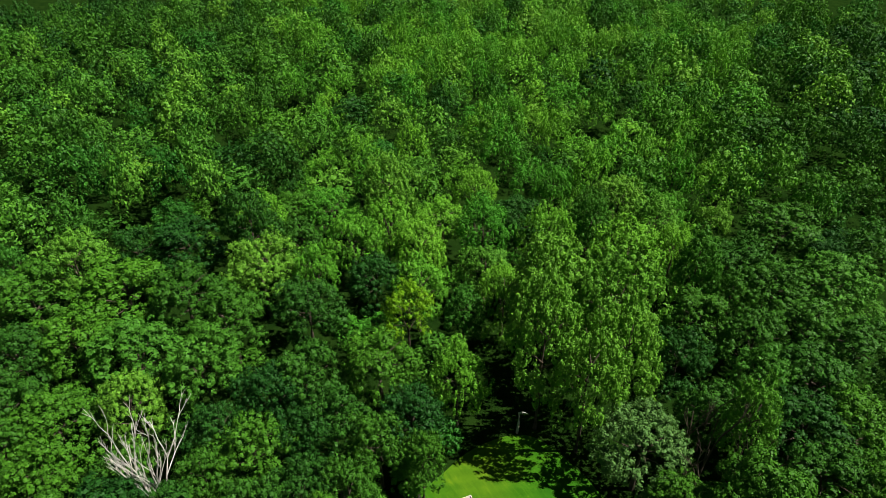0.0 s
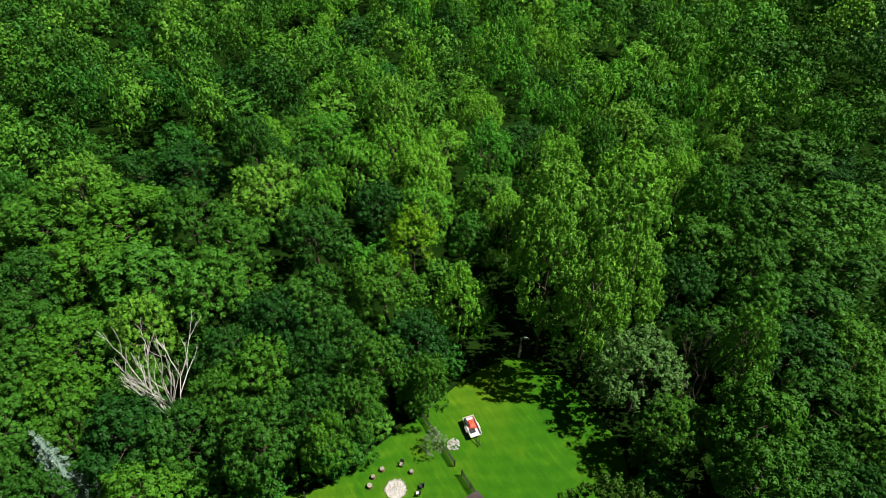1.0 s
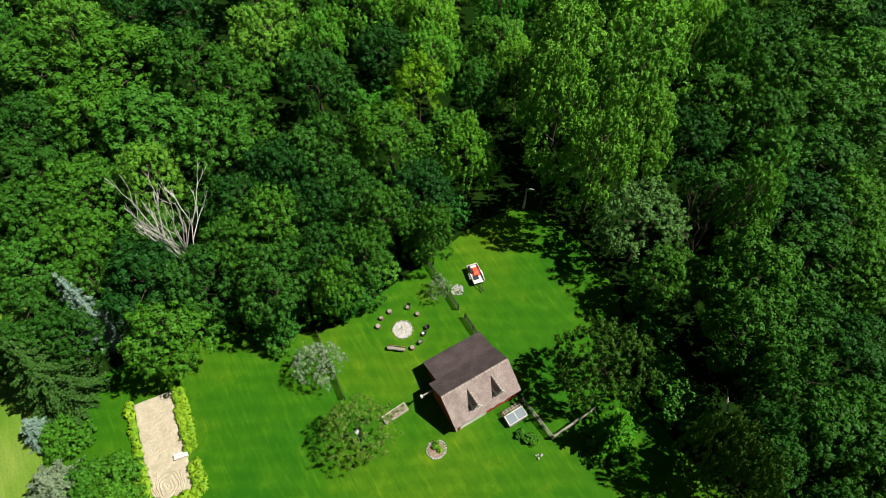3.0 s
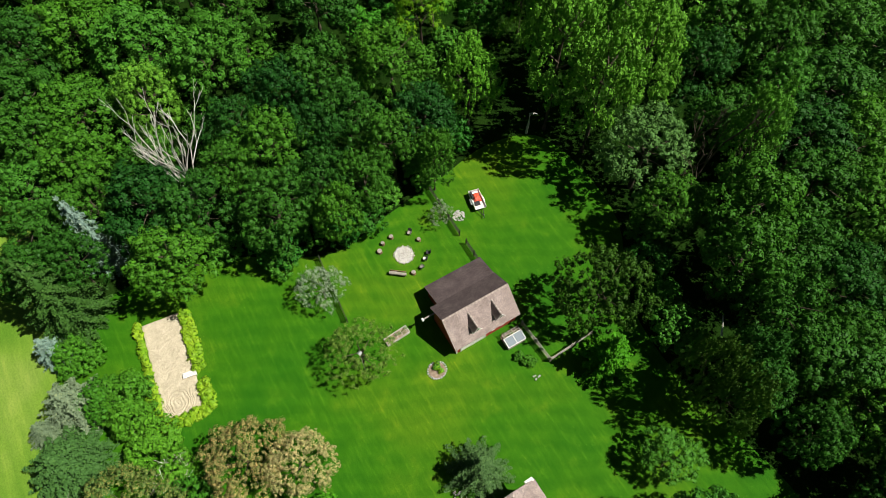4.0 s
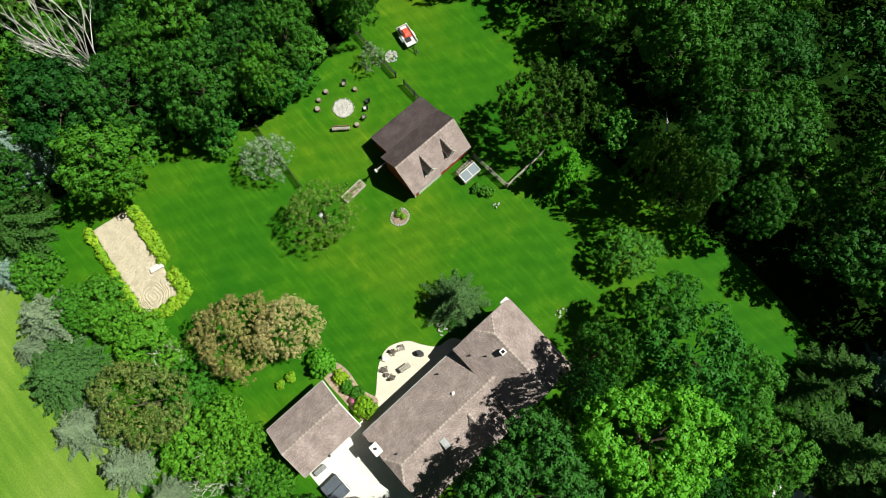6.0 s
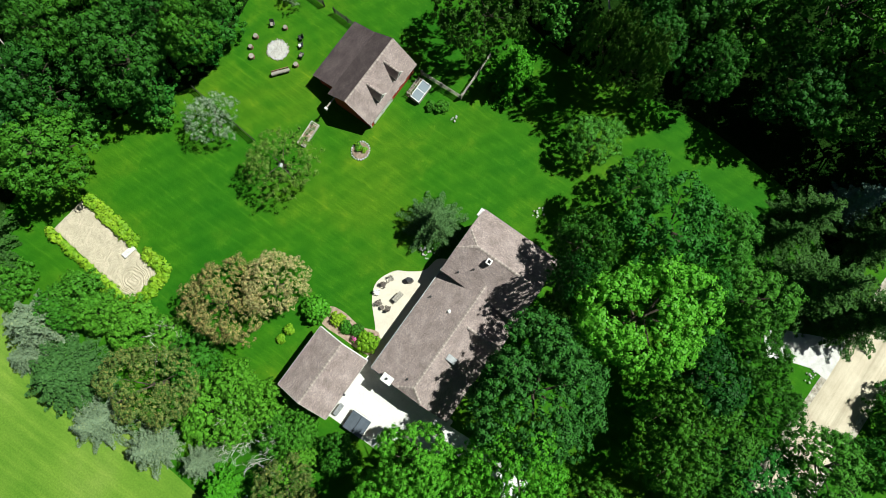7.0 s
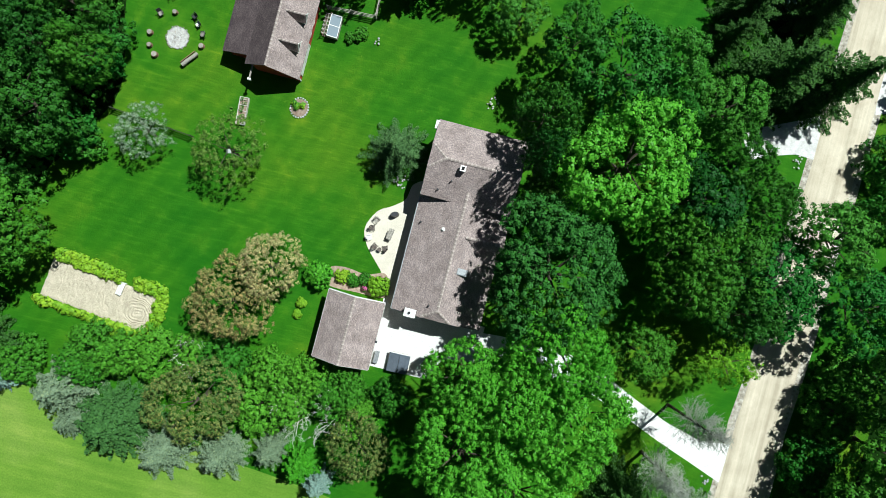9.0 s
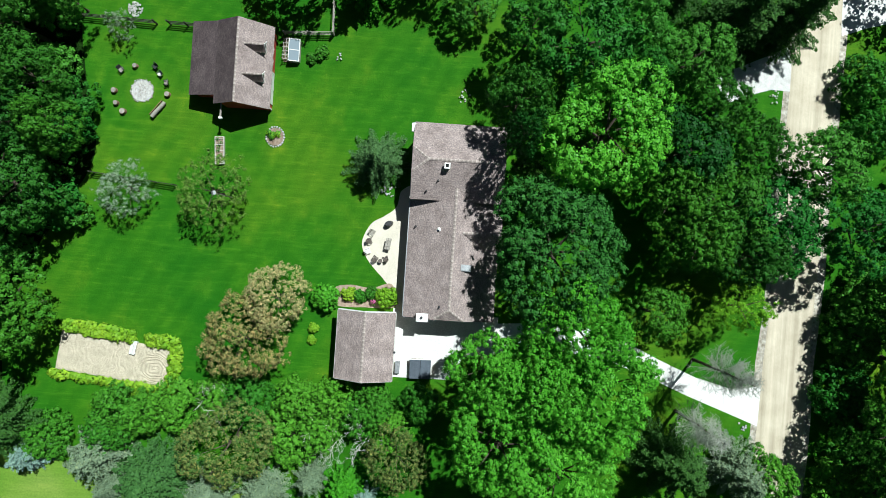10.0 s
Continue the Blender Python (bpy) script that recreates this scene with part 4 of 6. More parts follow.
    for i, ((x0, y0), (x1, y1)) in enumerate(zip(OPEN[:11], OPEN[1:12])):
        if i in (4, 5, 6, 7, 8):
            continue
        n = int(math.hypot(x1 - x0, y1 - y0) / 3.4)
        for k in range(n):
            t = (k + rim.uniform(0.2, 0.8)) / n
            nx, ny = y0 - y1, x1 - x0
            w = rim.uniform(1.5, 4.0) / math.hypot(nx, ny)
            KINDS["young"].plant(x0 + (x1 - x0) * t + nx * w, y0 + (y1 - y0) * t + ny * w, rim.uniform(4.0, 7.5), rim.uniform(1.9, 3.0), "woodland edge saplings")
    print("near", len(near), "far", len(far), flush=True)


woods()


# ---- buildings ----
def roof_sheet(name, corners, thick, mat, parent, label=""):
    """A roof plane with thickness: its corners are in order round the upper face; shingle courses run level."""
    bm = bmesh.new()
    uvl = bm.loops.layers.uv.new("UVMap")
    cs = [Vector(c) for c in corners]
    nrm = (cs[1] - cs[0]).cross(cs[2] - cs[0]).normalized()
    if nrm.z < 0:
        nrm = -nrm
    level = Vector((-nrm.y, nrm.x, 0)).normalized()
    slope = nrm.cross(level)
    top = [bm.verts.new(c) for c in cs]
    low = [bm.verts.new(c - Vector((0, 0, thick))) for c in cs]
    bm.faces.new(top)
    bm.faces.new(low[::-1])
    for i in range(len(top)):
        j = (i + 1) % len(top)
        bm.faces.new((top[i], low[i], low[j], top[j]))
    bmesh.ops.recalc_face_normals(bm, faces=bm.faces)
    for f in bm.faces:
        for lp in f.loops:
            lp[uvl].uv = (lp.vert.co.dot(level), lp.vert.co.dot(slope))
    return part(name, bm, mat, parent, label)


CAP_MESH = {}


def ridge_caps(a, b, parent, width=0.3, mat=None):
    """Bent cap shingles laid one over the other along a ridge or hip."""
    mat = mat or CAP_PALE
    a, b = Vector(a), Vector(b)
    d = b - a
    n = max(2, round(d.length / 0.42))
    step = d.length / n
    key = (round(step, 3), width, mat.name)
    if key not in CAP_MESH:
        w, h, l = width / 2, 0.07, step * 1.12
        vs = [(-w, -l / 2, -h), (0, -l / 2, 0), (w, -l / 2, -h), (-w, l / 2, -h + 0.012), (0, l / 2, 0.012), (w, l / 2, -h + 0.012)]
        vs += [(x, y, z + 0.03) for x, y, z in vs]
        fs = [(6, 7, 10, 9), (7, 8, 11, 10), (0, 3, 4, 1), (1, 4, 5, 2), (0, 1, 7, 6), (1, 2, 8, 7), (3, 9, 10, 4), (4, 10, 11, 5), (0, 6, 9, 3), (2, 5, 11, 8)]
        me = bpy.data.meshes.new("ridge_cap")
        me.from_pydata(vs, [], fs)
        me.materials.append(mat)
        CAP_MESH[key] = me
    q = d.to_track_quat("Y", "Z")
    for k in range(n):
        o = new("ridge_cap", CAP_MESH[key])
        o.matrix_basis = Matrix.Translation(a + d * ((k + 0.5) / n) + Vector((0, 0, 0.02))) @ q.to_matrix().to_4x4()
        o.parent = parent


def window(parent, at, w, h, rz, frame_mat=None):
    """A framed window on a wall: its centre, facing along rz."""
    m = pose(*at, 0, 0, rz)
    fr = part("window_frame", boxes((-w / 2, -0.03, -h / 2, w / 2, 0.05, -h / 2 + 0.07), (-w / 2, -0.03, h / 2 - 0.07, w / 2, 0.05, h / 2), (-w / 2, -0.03, -h / 2, -w / 2 + 0.07, 0.05, h / 2),
                                    (w / 2 - 0.07, -0.03, -h / 2, w / 2, 0.05, h / 2), (-0.02, -0.03, -h / 2, 0.02, 0.04, h / 2), m=m), frame_mat or WHITE, parent)
    part("pane", boxes((-w / 2 + 0.05, -0.02, -h / 2 + 0.05, w / 2 - 0.05, 0.01, h / 2 - 0.05), m=m), GLASS_DARK, fr)


def gable_wall(parent, y, x0, x1, zb, xr, zr, mat, thick=0.15):
    """A gable wall across x, up to the ridge."""
    bm = bmesh.new()
    pts = [(x0, -0.1), (x1, -0.1), (x1, zb), (xr, zr), (x0, zb)]
    f = [bm.verts.new((x, y, z)) for x, z in pts]
    g = [bm.verts.new((x, y + thick, z)) for x, z in pts]
    bm.faces.new(f)
    bm.faces.new(g[::-1])
    for i in range(5):
        bm.faces.new((f[i], g[i], g[(i + 1) % 5], f[(i + 1) % 5]))
    bmesh.ops.recalc_face_normals(bm, faces=bm.faces)
    return part("gable", bm, mat, parent)


def garage():
    g = thing("garage", "detached beige garage with a brown shingled gable roof and white trim", "garage")
    x0, x1, y0, y1, zr, ze, xr = -10.5, -4.45, -14.05, -6.85, 4.2, 2.7, -7.5
    part("wall", boxes((x0 + 0.35, y0 + 0.45, -0.1, x1 - 0.35, y1 - 0.45, 2.55)), WALLTAN, g)
    gable_wall(g, y0 + 0.3, x0 + 0.35, x1 - 0.35, 2.6, xr, 3.95, WALLTAN)
    gable_wall(g, y1 - 0.45, x0 + 0.35, x1 - 0.35, 2.6, xr, 3.95, WALLTAN)
    roof_sheet("roof", [(x0, y0, ze), (xr, y0, zr), (xr, y1, zr), (x0, y1, ze)], 0.1, SHINGLE_TAN, g)
    roof_sheet("roof", [(xr, y0, zr), (x1, y0, ze), (x1, y1, ze), (xr, y1, zr)], 0.1, SHINGLE_TAN, g)
    for (ax, az), (bx, bz) in (((x0, ze), (xr, zr)), ((xr, zr), (x1, ze))):
        for y, w, mt in ((y1, 0.1, WHITE), (y0 - 0.04, 0.04, DRIPEDGE)):
            bm = bmesh.new()
            ring = [bm.verts.new(p) for p in ((ax, y, az - 0.2), (bx, y, bz - 0.2), (bx, y, bz + 0.015), (ax, y, az + 0.015))]
            ring2 = [bm.verts.new((v.co.x, y + w, v.co.z)) for v in ring]
            bm.faces.new(ring)
            bm.faces.new(ring2[::-1])
            for i in range(4):
                bm.faces.new((ring[i], ring2[i], ring2[(i + 1) % 4], ring[(i + 1) % 4]))
            bmesh.ops.recalc_face_normals(bm, faces=bm.faces)
            part("barge_board", bm, mt, g, "pale painted barge board")
    for x in (x0 - 0.09, x1):
        part("gutter", boxes((x + 0.02, y0, ze - 0.16, x + 0.07, y1, ze - 0.05)), DRIPEDGE, g, "pale metal gutter")
    ridge_caps((xr, y0 + 0.05, zr), (xr, y1 - 0.05, zr), g, 0.28)
    part("garage_door", boxes((x1 - 0.36, -12.4, 0, x1 - 0.29, -8.6, 2.2)), WHITE, g, "white panelled garage door")
    part("vent", boxes((x1 - 0.05, -11.1, ze - 0.3, x1 + 0.2, -10.9, ze + 0.02)), METAL_DARK, g, "small dark lamp")


def vent_pipe(parent, x, y, z, r, h, mat):
    bm = bmesh.new()
    rod(bm, (x, y, z - 0.15), (x, y, z + h), r, r, 8)
    rod(bm, (x, y, z - 0.05), (x, y, z + 0.03), r * 1.9, r * 1.3, 8)
    part("vent_pipe", bm, mat, parent)


def house():
    h = thing("house", "ranch house with weathered brown shingled roofs and pale ridge caps", "house")
    part("wall", boxes((-3.3, -6.75, -0.1, 5.3, 5.3, 2.55)), WALLTAN, h)
    part("wall", boxes((-3.3, 5.3, -0.1, 5.3, 12.6, 4.05)), WALLTAN, h)
    xr, zr, ze = 1.0, 4.85, 2.7
    roof_sheet("roof", [(-3.75, -7.15, ze), (-0.6, -7.15, 4.12), (xr, -6.05, zr), (xr, 6.45, zr), (-0.1, 5.1, 4.35), (-3.75, 5.0, ze)], 0.14, SHINGLE_TAN, h)
    roof_sheet("roof", [(xr, -6.05, zr), (2.6, -7.15, 4.12), (5.75, -7.15, ze), (5.75, 5.0, ze), (2.1, 5.1, 4.35), (xr, 6.45, zr)], 0.14, SHINGLE_TAN, h)
    roof_sheet("roof", [(-0.6, -7.15, 4.12), (2.6, -7.15, 4.12), (xr, -6.05, zr)], 0.14, SHINGLE_TAN, h)
    gable_wall(h, -6.9, -3.3, 5.3, 2.7, 1.0, 3.9, WALLTAN)
    roof_sheet("roof", [(-3.7, 5.05, 4.2), (5.7, 5.05, 4.2), (5.7, 9.0, 6.0), (-2.0, 9.0, 6.0), (-3.7, 7.7, 5.4)], 0.14, SHINGLE_TAN, h)
    roof_sheet("roof", [(-3.7, 12.95, 4.2), (-3.7, 10.3, 5.4), (-2.0, 9.0, 6.0), (5.7, 9.0, 6.0), (5.7, 12.95, 4.2)], 0.14, SHINGLE_TAN, h)
    roof_sheet("roof", [(-3.7, 7.7, 5.4), (-2.0, 9.0, 6.0), (-3.7, 10.3, 5.4)], 0.14, SHINGLE_TAN, h)
    # cross gable over the east front
    roof_sheet("roof", [(1.95, 1.9, 4.55), (5.9, 1.9, 4.45), (5.9, -0.1, 3.3), (4.5, -0.1, 3.3)], 0.12, SHINGLE_TAN, h)
    roof_sheet("roof", [(1.95, 1.9, 4.55), (5.9, 1.9, 4.45), (5.9, 3.9, 3.3), (4.5, 3.9, 3.3)], 0.12, SHINGLE_TAN, h)
    for a, b in (((xr, -6.05, zr), (xr, 6.35, zr)), ((xr, -6.05, zr), (2.55, -7.1, 4.14)), ((xr, -6.05, zr), (-0.55, -7.1, 4.14)), ((-2.0, 9.0, 6.0), (5.6, 9.0, 6.0)), ((-2.0, 9.0, 6.0), (-3.65, 7.75, 5.41)),
                 ((-2.0, 9.0, 6.0), (-3.65, 10.25, 5.41)), ((1.95, 1.9, 4.56), (5.8, 1.9, 4.46))):
        ridge_caps(a, b, h, 0.28)
    for spec in ((-3.84, -7.15, 2.55, -3.75, 5.0, 2.68), (-3.79, 5.1, 4.05, -3.7, 12.9, 4.16), (-3.7, -7.24, 2.56, -2.5, -7.15, 2.72)):
        part("gutter", boxes(spec), METAL_GREY, h, "grey metal gutter")
    # chimney with a dark flue
    ch = part("chimney", boxes((-0.38, 8.12, 5.2, 0.12, 8.62, 6.25), (-0.42, 8.08, 6.25, 0.16, 8.2, 6.4), (-0.42, 8.54, 6.25, 0.16, 8.66, 6.4), (-0.42, 8.2, 6.25, -0.28, 8.54, 6.4), (0.02, 8.2, 6.25, 0.16, 8.54, 6.4), bevel=0.01), WHITE, h, "white rendered chimney")
    # a black block fills the opening just below the rim
    part("flue", boxes((-0.28, 8.2, 6.2, 0.02, 8.54, 6.27)), TYRE, ch, "black block set in the flue opening")
    # wide white chimney on the south end
    ch = part("chimney", boxes((-2.25, -7.4, 0, -1.15, -6.65, 3.9), (-2.3, -7.46, 3.9, -1.08, -6.58, 4.02), bevel=0.015), WHITE, h, "broad white chimney with a flat cap")
    bm = bmesh.new()
    rod(bm, (-1.75, -7.0, 4.02), (-1.75, -7.0, 4.2), 0.13, 0.13, 12)
    part("chimney_pot", bm, METAL_DARK, ch, "dark metal flue pipe")
    vent_pipe(h, -0.5, 2.12, 4.2, 0.13, 0.22, WHITE)
    vent_pipe(h, -0.95, 7.0, 5.1, 0.07, 0.35, METAL_DARK)
    vent_pipe(h, -2.1, 5.9, 4.6, 0.07, 0.35, METAL_DARK)
    vent_pipe(h, -3.0, 2.3, 3.1, 0.07, 0.3, METAL_DARK)
    vent_pipe(h, 0.0, -5.8, 4.4, 0.08, 0.3, METAL_DARK)
    bm = boxes((1.9, -2.0, 3.9, 3.0, -1.3, 4.5), bevel=0.05)
    box(bm, 2.1, -1.9, 4.5, 2.8, -1.4, 4.55)
    part("air_conditioner", bm, METAL_GREY, h, "grey roof-top air conditioner")
    part("antenna_box", boxes((-4.0, 11.9, 4.1, -3.6, 12.8, 4.35), bevel=0.02), WHITE, h, "white box at the eave")


def dormer(parent, y):
    """A small gabled dormer in the east slope of the barn's roof."""
    xf, zr, half = -19.85, 4.2, 0.58
    ze = 3.3
    slope = (4.6 - 2.0) / (22.3 - 19.3)
    xb, xe = -22.3 + (4.6 - zr) / slope, -22.3 + (4.6 - ze) / slope
    d = part("dormer", boxes((xe - 0.2, y - half + 0.08, 2.2, xf - 0.06, y + half - 0.08, ze)), WHITE, parent, "white painted dormer with a small window")
    roof_sheet("dormer_roof", [(xb, y, zr), (xf + 0.15, y, zr), (xf + 0.15, y - half, ze), (xe, y - half, ze)], 0.07, SHINGLE_TAN, d)
    roof_sheet("dormer_roof", [(xb, y, zr), (xf + 0.15, y, zr), (xf + 0.15, y + half, ze), (xe, y + half, ze)], 0.07, SHINGLE_TAN, d)
    bm = bmesh.new()
    f = [bm.verts.new(p) for p in ((xf - 0.06, y - half, ze - 0.06), (xf - 0.06, y + half, ze - 0.06), (xf - 0.06, y, zr - 0.1))]
    g = [bm.verts.new((v.co.x + 0.1, v.co.y, v.co.z)) for v in f]
    bm.faces.new(f)
    bm.faces.new(g[::-1])
    for i in range(3):
        bm.faces.new((f[i], g[i], g[(i + 1) % 3], f[(i + 1) % 3]))
    bmesh.ops.recalc_face_normals(bm, faces=bm.faces)
    part("gable", bm, WHITE, d)
    part("pane", boxes((xf - 0.08, y - 0.28, 2.75, xf - 0.03, y + 0.28, 3.3)), GLASS_DARK, d)
    for s in (-1, 1):
        bm = bmesh.new()
        x = xf + 0.155
        ring = [bm.verts.new(p) for p in ((x, y, zr - 0.1), (x, y, zr + 0.02), (x, y + s * half, ze + 0.02), (x, y + s * half, ze - 0.1))]
        ring2 = [bm.verts.new((v.co.x + 0.05, v.co.y, v.co.z)) for v in ring]
        bm.faces.new(ring)
        bm.faces.new(ring2[::-1])
        for i in range(4):
            bm.faces.new((ring[i], ring2[i], ring2[(i + 1) % 4], ring[(i + 1) % 4]))
        bmesh.ops.recalc_face_normals(bm, faces=bm.faces)
        part("barge_board", bm, WHITE, d, "white painted barge board")
    ridge_caps((xb + 0.1, y, zr), (xf + 0.1, y, zr), parent, 0.2)


def barn():
    b = thing("barn", "red wooden barn with a brown saltbox shingle roof and two dormers", "barn")
    part("wall", boxes((-27.5, 14.9, -0.1, -24.5, 22.05, 1.95)), RED, b, "red board wall of the lean-to")
    part("wall", boxes((-24.5, 14.0, -0.1, -19.65, 22.05, 2.05)), RED, b)
    gable_wall(b, 13.95, -24.5, -19.65, 2.05, -22.3, 4.3, RED)
    gable_wall(b, 21.95, -24.5, -19.65, 2.05, -22.3, 4.3, RED)
    # the west slopes' shade is put into their shingle colour
    roof_sheet("roof", [(-27.9, 14.6, 2.1), (-24.4, 14.6, 3.06), (-24.4, 22.35, 3.06), (-27.9, 22.35, 2.1)], 0.1, SHINGLE_SHADED, b)
    roof_sheet("roof", [(-24.95, 13.65, 2.95), (-22.3, 13.65, 4.6), (-22.3, 22.38, 4.6), (-24.95, 22.38, 2.95)], 0.1, SHINGLE_SHADED, b)
    roof_sheet("roof", [(-22.3, 13.65, 4.6), (-19.3, 13.65, 2.0), (-19.3, 22.35, 2.0), (-22.3, 22.35, 4.6)], 0.1, SHINGLE_TAN, b)
    ridge_caps((-22.3, 13.7, 4.6), (-22.3, 22.3, 4.6), b, 0.22)
    for y in (16.72, 19.8):
        dormer(b, y)
    # vertical boards on the long east wall
    x = -19.65
    for k in range(38):
        y = 14.05 + k * 0.205
        if not 14.5 < y < 17.9:
            o = part("board", boxes((x, y, 0.0, x + 0.03, y + 0.19, 2.05)), RED, b)
    for y0 in (14.5, 16.22):
        part("barn_door", boxes((x, y0, 0.05, x + 0.07, y0 + 1.7, 1.95), (x + 0.07, y0, 0.05, x + 0.1, y0 + 0.15, 1.95), (x + 0.07, y0 + 1.55, 0.05, x + 0.1, y0 + 1.7, 1.95), (x + 0.07, y0 + 0.15, 0.95, x + 0.1, y0 + 1.55, 1.1)), WHITE, b, "white sliding barn door")
    for y in (18.9, 20.2):
        window(b, (x + 0.04, y, 1.3), 0.7, 0.8, -90)
    part("corner_board", boxes((x - 0.02, 13.93, 0, x + 0.05, 14.1, 2.05)), WHITE, b)
    # hoist beam with a white pulley block under the south gable
    bm = boxes((-24.3, 12.45, 2.5, -24.15, 14.0, 2.65))
    part("hoist_beam", bm, WOOD_GREY, b, "weathered hoist beam")
    part("pulley", boxes((-24.45, 12.2, 2.25, -24.1, 12.45, 2.6), bevel=0.04), WHITE, b, "white pulley block")


garage()
house()
barn()

# ---- paving, court ----
tagged(part("patio", prism(smooth_loop([(-3.4, 6.3), (-4.9, 6.2), (-5.35, 4.4), (-6.6, 3.3), (-8.0, 2.35), (-8.85, 0.3), (-8.1, -1.6), (-6.0, -3.85), (-5.0, -5.4), (-4.7, -6.6), (-3.4, -6.7), (-3.2, 0)], 8), -0.05, 0.04), CONCRETE), "curved pale concrete patio beside the house", "patio", kind="structure")
tagged(part("apron", prism([(-4.95, -6.6), (-3.4, -6.7), (6.5, -6.9), (6.5, -10.9), (3.0, -11.4), (1.6, -14.0), (-4.95, -14.1)], -0.05, 0.03), WHITE_SLAB), "bright concrete apron between garage and house", "pavement", kind="structure")


COURT = pose(-34.95, -14.15, 0.0, 0, 0, -6.3)


def sand_court():
    """Raked sand: combed ridges that curl at one end."""
    bm = bmesh.new()
    nx, ny = 240, 90
    m = COURT
    rows = []
    for j in range(ny + 1):
        row = []
        for i in range(nx + 1):
            u, v = (i / nx - 0.5) * 12.15, (j / ny - 0.5) * 4.35
            p = Vector((u, v, 0))
            n1 = noise.noise(p * 0.55)
            n2 = noise.noise(p * 1.6 + Vector((5, 3, 0)))
            ring = math.sqrt((u - 4.6) ** 2 + (v + 0.3) ** 2 * 1.6)
            near = max(0.0, min(1.0, (2.6 - ring) / 1.2))
            phase = (1 - near) * (u * 9.0 + n1 * 9.0 + n2 * 4.5) + near * (ring * 15 + n2 * 3)
            edge = min(1.0, (0.5 - abs(j / ny - 0.5)) * 20, (0.5 - abs(i / nx - 0.5)) * 40)
            z = 0.02 + edge * (0.05 + (0.028 + 0.03 * near) * math.sin(phase) * (0.55 + 0.45 * n1) + 0.03 * n1)
            row.append(bm.verts.new((u + 0.06 * noise.noise(Vector((v * 2, 1.5, 0))), v + 0.09 * noise.noise(Vector((u * 1.3, 7, 0))), z)))
        rows.append(row)
    for a, b in zip(rows, rows[1:]):
        for i in range(nx):
            bm.faces.new((a[i], a[i + 1], b[i + 1], b[i]))
    bmesh.ops.transform(bm, matrix=m, verts=bm.verts)
    tagged(part("sand_court", bm, SAND), "raked pale sand court with combed ridges and a leafy border", "sand court", kind="structure")


sand_court()


# ---- garden plants ----
def leafy_mesh(name, rng, centres, radii, leaves, size, mat, up=0.5):
    idx = np.repeat(np.arange(len(centres)), leaves)
    d = unit(rng.normal(size=(len(idx), 3)) * np.array([1, 1, 0.7]) + np.array([0, 0, up]))
    pos = centres[idx] + d * (radii[idx] * rng.uniform(0.6, 1.1, len(idx)))[:, None]
    pos[:, 2] = np.maximum(pos[:, 2], 0.03)
    lv, lf = leaf_quads(rng, pos, d + np.array([0, 0, 0.5]) + rng.normal(size=d.shape) * 0.3, size)
    return fast_mesh(name, lv, lf, NO_TRIS, [mat])


HOSTA = [leafy_mesh("leaves", np.random.default_rng(40 + k), np.array([[0, 0, 0.12], [0.1, 0.05, 0.3]]), np.array([0.5, 0.38]), 40, 0.3, L_HOSTA) for k in range(4)]


def hosta_row(x0, y0, x1, y1, width, seed):
    rng = np.random.default_rng(seed)
    length = math.hypot(x1 - x0, y1 - y0)
    dx, dy = (x1 - x0) / length, (y1 - y0) / length
    lanes = max(1, round(width / 0.62))
    for i in range(round(length / 0.6)):
        for j in range(lanes):
            s, w = (i + 0.5) * 0.6 + rng.uniform(-0.12, 0.12), (j - (lanes - 1) / 2) * 0.62 + rng.uniform(-0.1, 0.1)
            t = thing("hosta", "yellow-green broad-leaved hosta bordering the sand court", "plant", (x0 + dx * s - dy * w, y0 + dy * s + dx * w, 0), rng.uniform(0, 360), "hosta border")
            k = rng.uniform(0.8, 1.25)
            t.scale = (k, k, k * rng.uniform(0.85, 1.2))
            o = new("foliage", HOSTA[int(rng.integers(4))])
            o.parent = t


for u0, v0, u1, v1, wide, seed in ((-6.0, 2.75, 1.9, 2.75, 1.25, 1), (3.3, 2.75, 6.6, 2.75, 1.5, 2), (6.75, 2.3, 6.75, -2.7, 1.5, 3), (6.5, -2.75, 3.0, -2.75, 1.0, 4), (3.0, -2.6, -6.4, -2.6, 0.7, 5)):
    p, q = COURT @ Vector((u0, v0, 0)), COURT @ Vector((u1, v1, 0))
    hosta_row(p.x, p.y, q.x, q.y, wide, seed)


def court_bench():
    b = thing("garden_bench", "whitewashed wooden bench at the gap in the sand court's border", "bench", (-32.75, -12.75, 0), 80)
    for k in range(4):
        part("slat", boxes((-0.75, -0.32 + k * 0.16, 0.42, 0.75, -0.19 + k * 0.16, 0.46), bevel=0.008), WHITE, b)
    for x in (-0.65, 0.6):
        for y in (-0.3, 0.2):
            part("leg", boxes((x, y, -0.02, x + 0.07, y + 0.09, 0.42)), WHITE, b)


court_bench()


def bush(name, label, x, y, r, h, leaf, seed, size=0.22, category="bush", count=34):
    t = thing(name, label, category, (x, y, 0), 0)
    lv, lf = crown_arrays(seed, r, h, max(8, count // 2), 8, 12, size, 0.36, 0.16, h / r * 0.6, loose=0.3, low=-0.7)
    lv[:, 2] = np.maximum(lv[:, 2], 0.02)
    o = new("foliage", fast_mesh("foliage", lv, lf, NO_TRIS, [leaf]))
    o.parent = t
    bm = bmesh.new()
    tube_path(bm, [(0, 0, -0.05), (0.05, 0.03, h * 0.5)], [0.06, 0.03], 6)
    part("stem", bm, BARK, t)
    return t


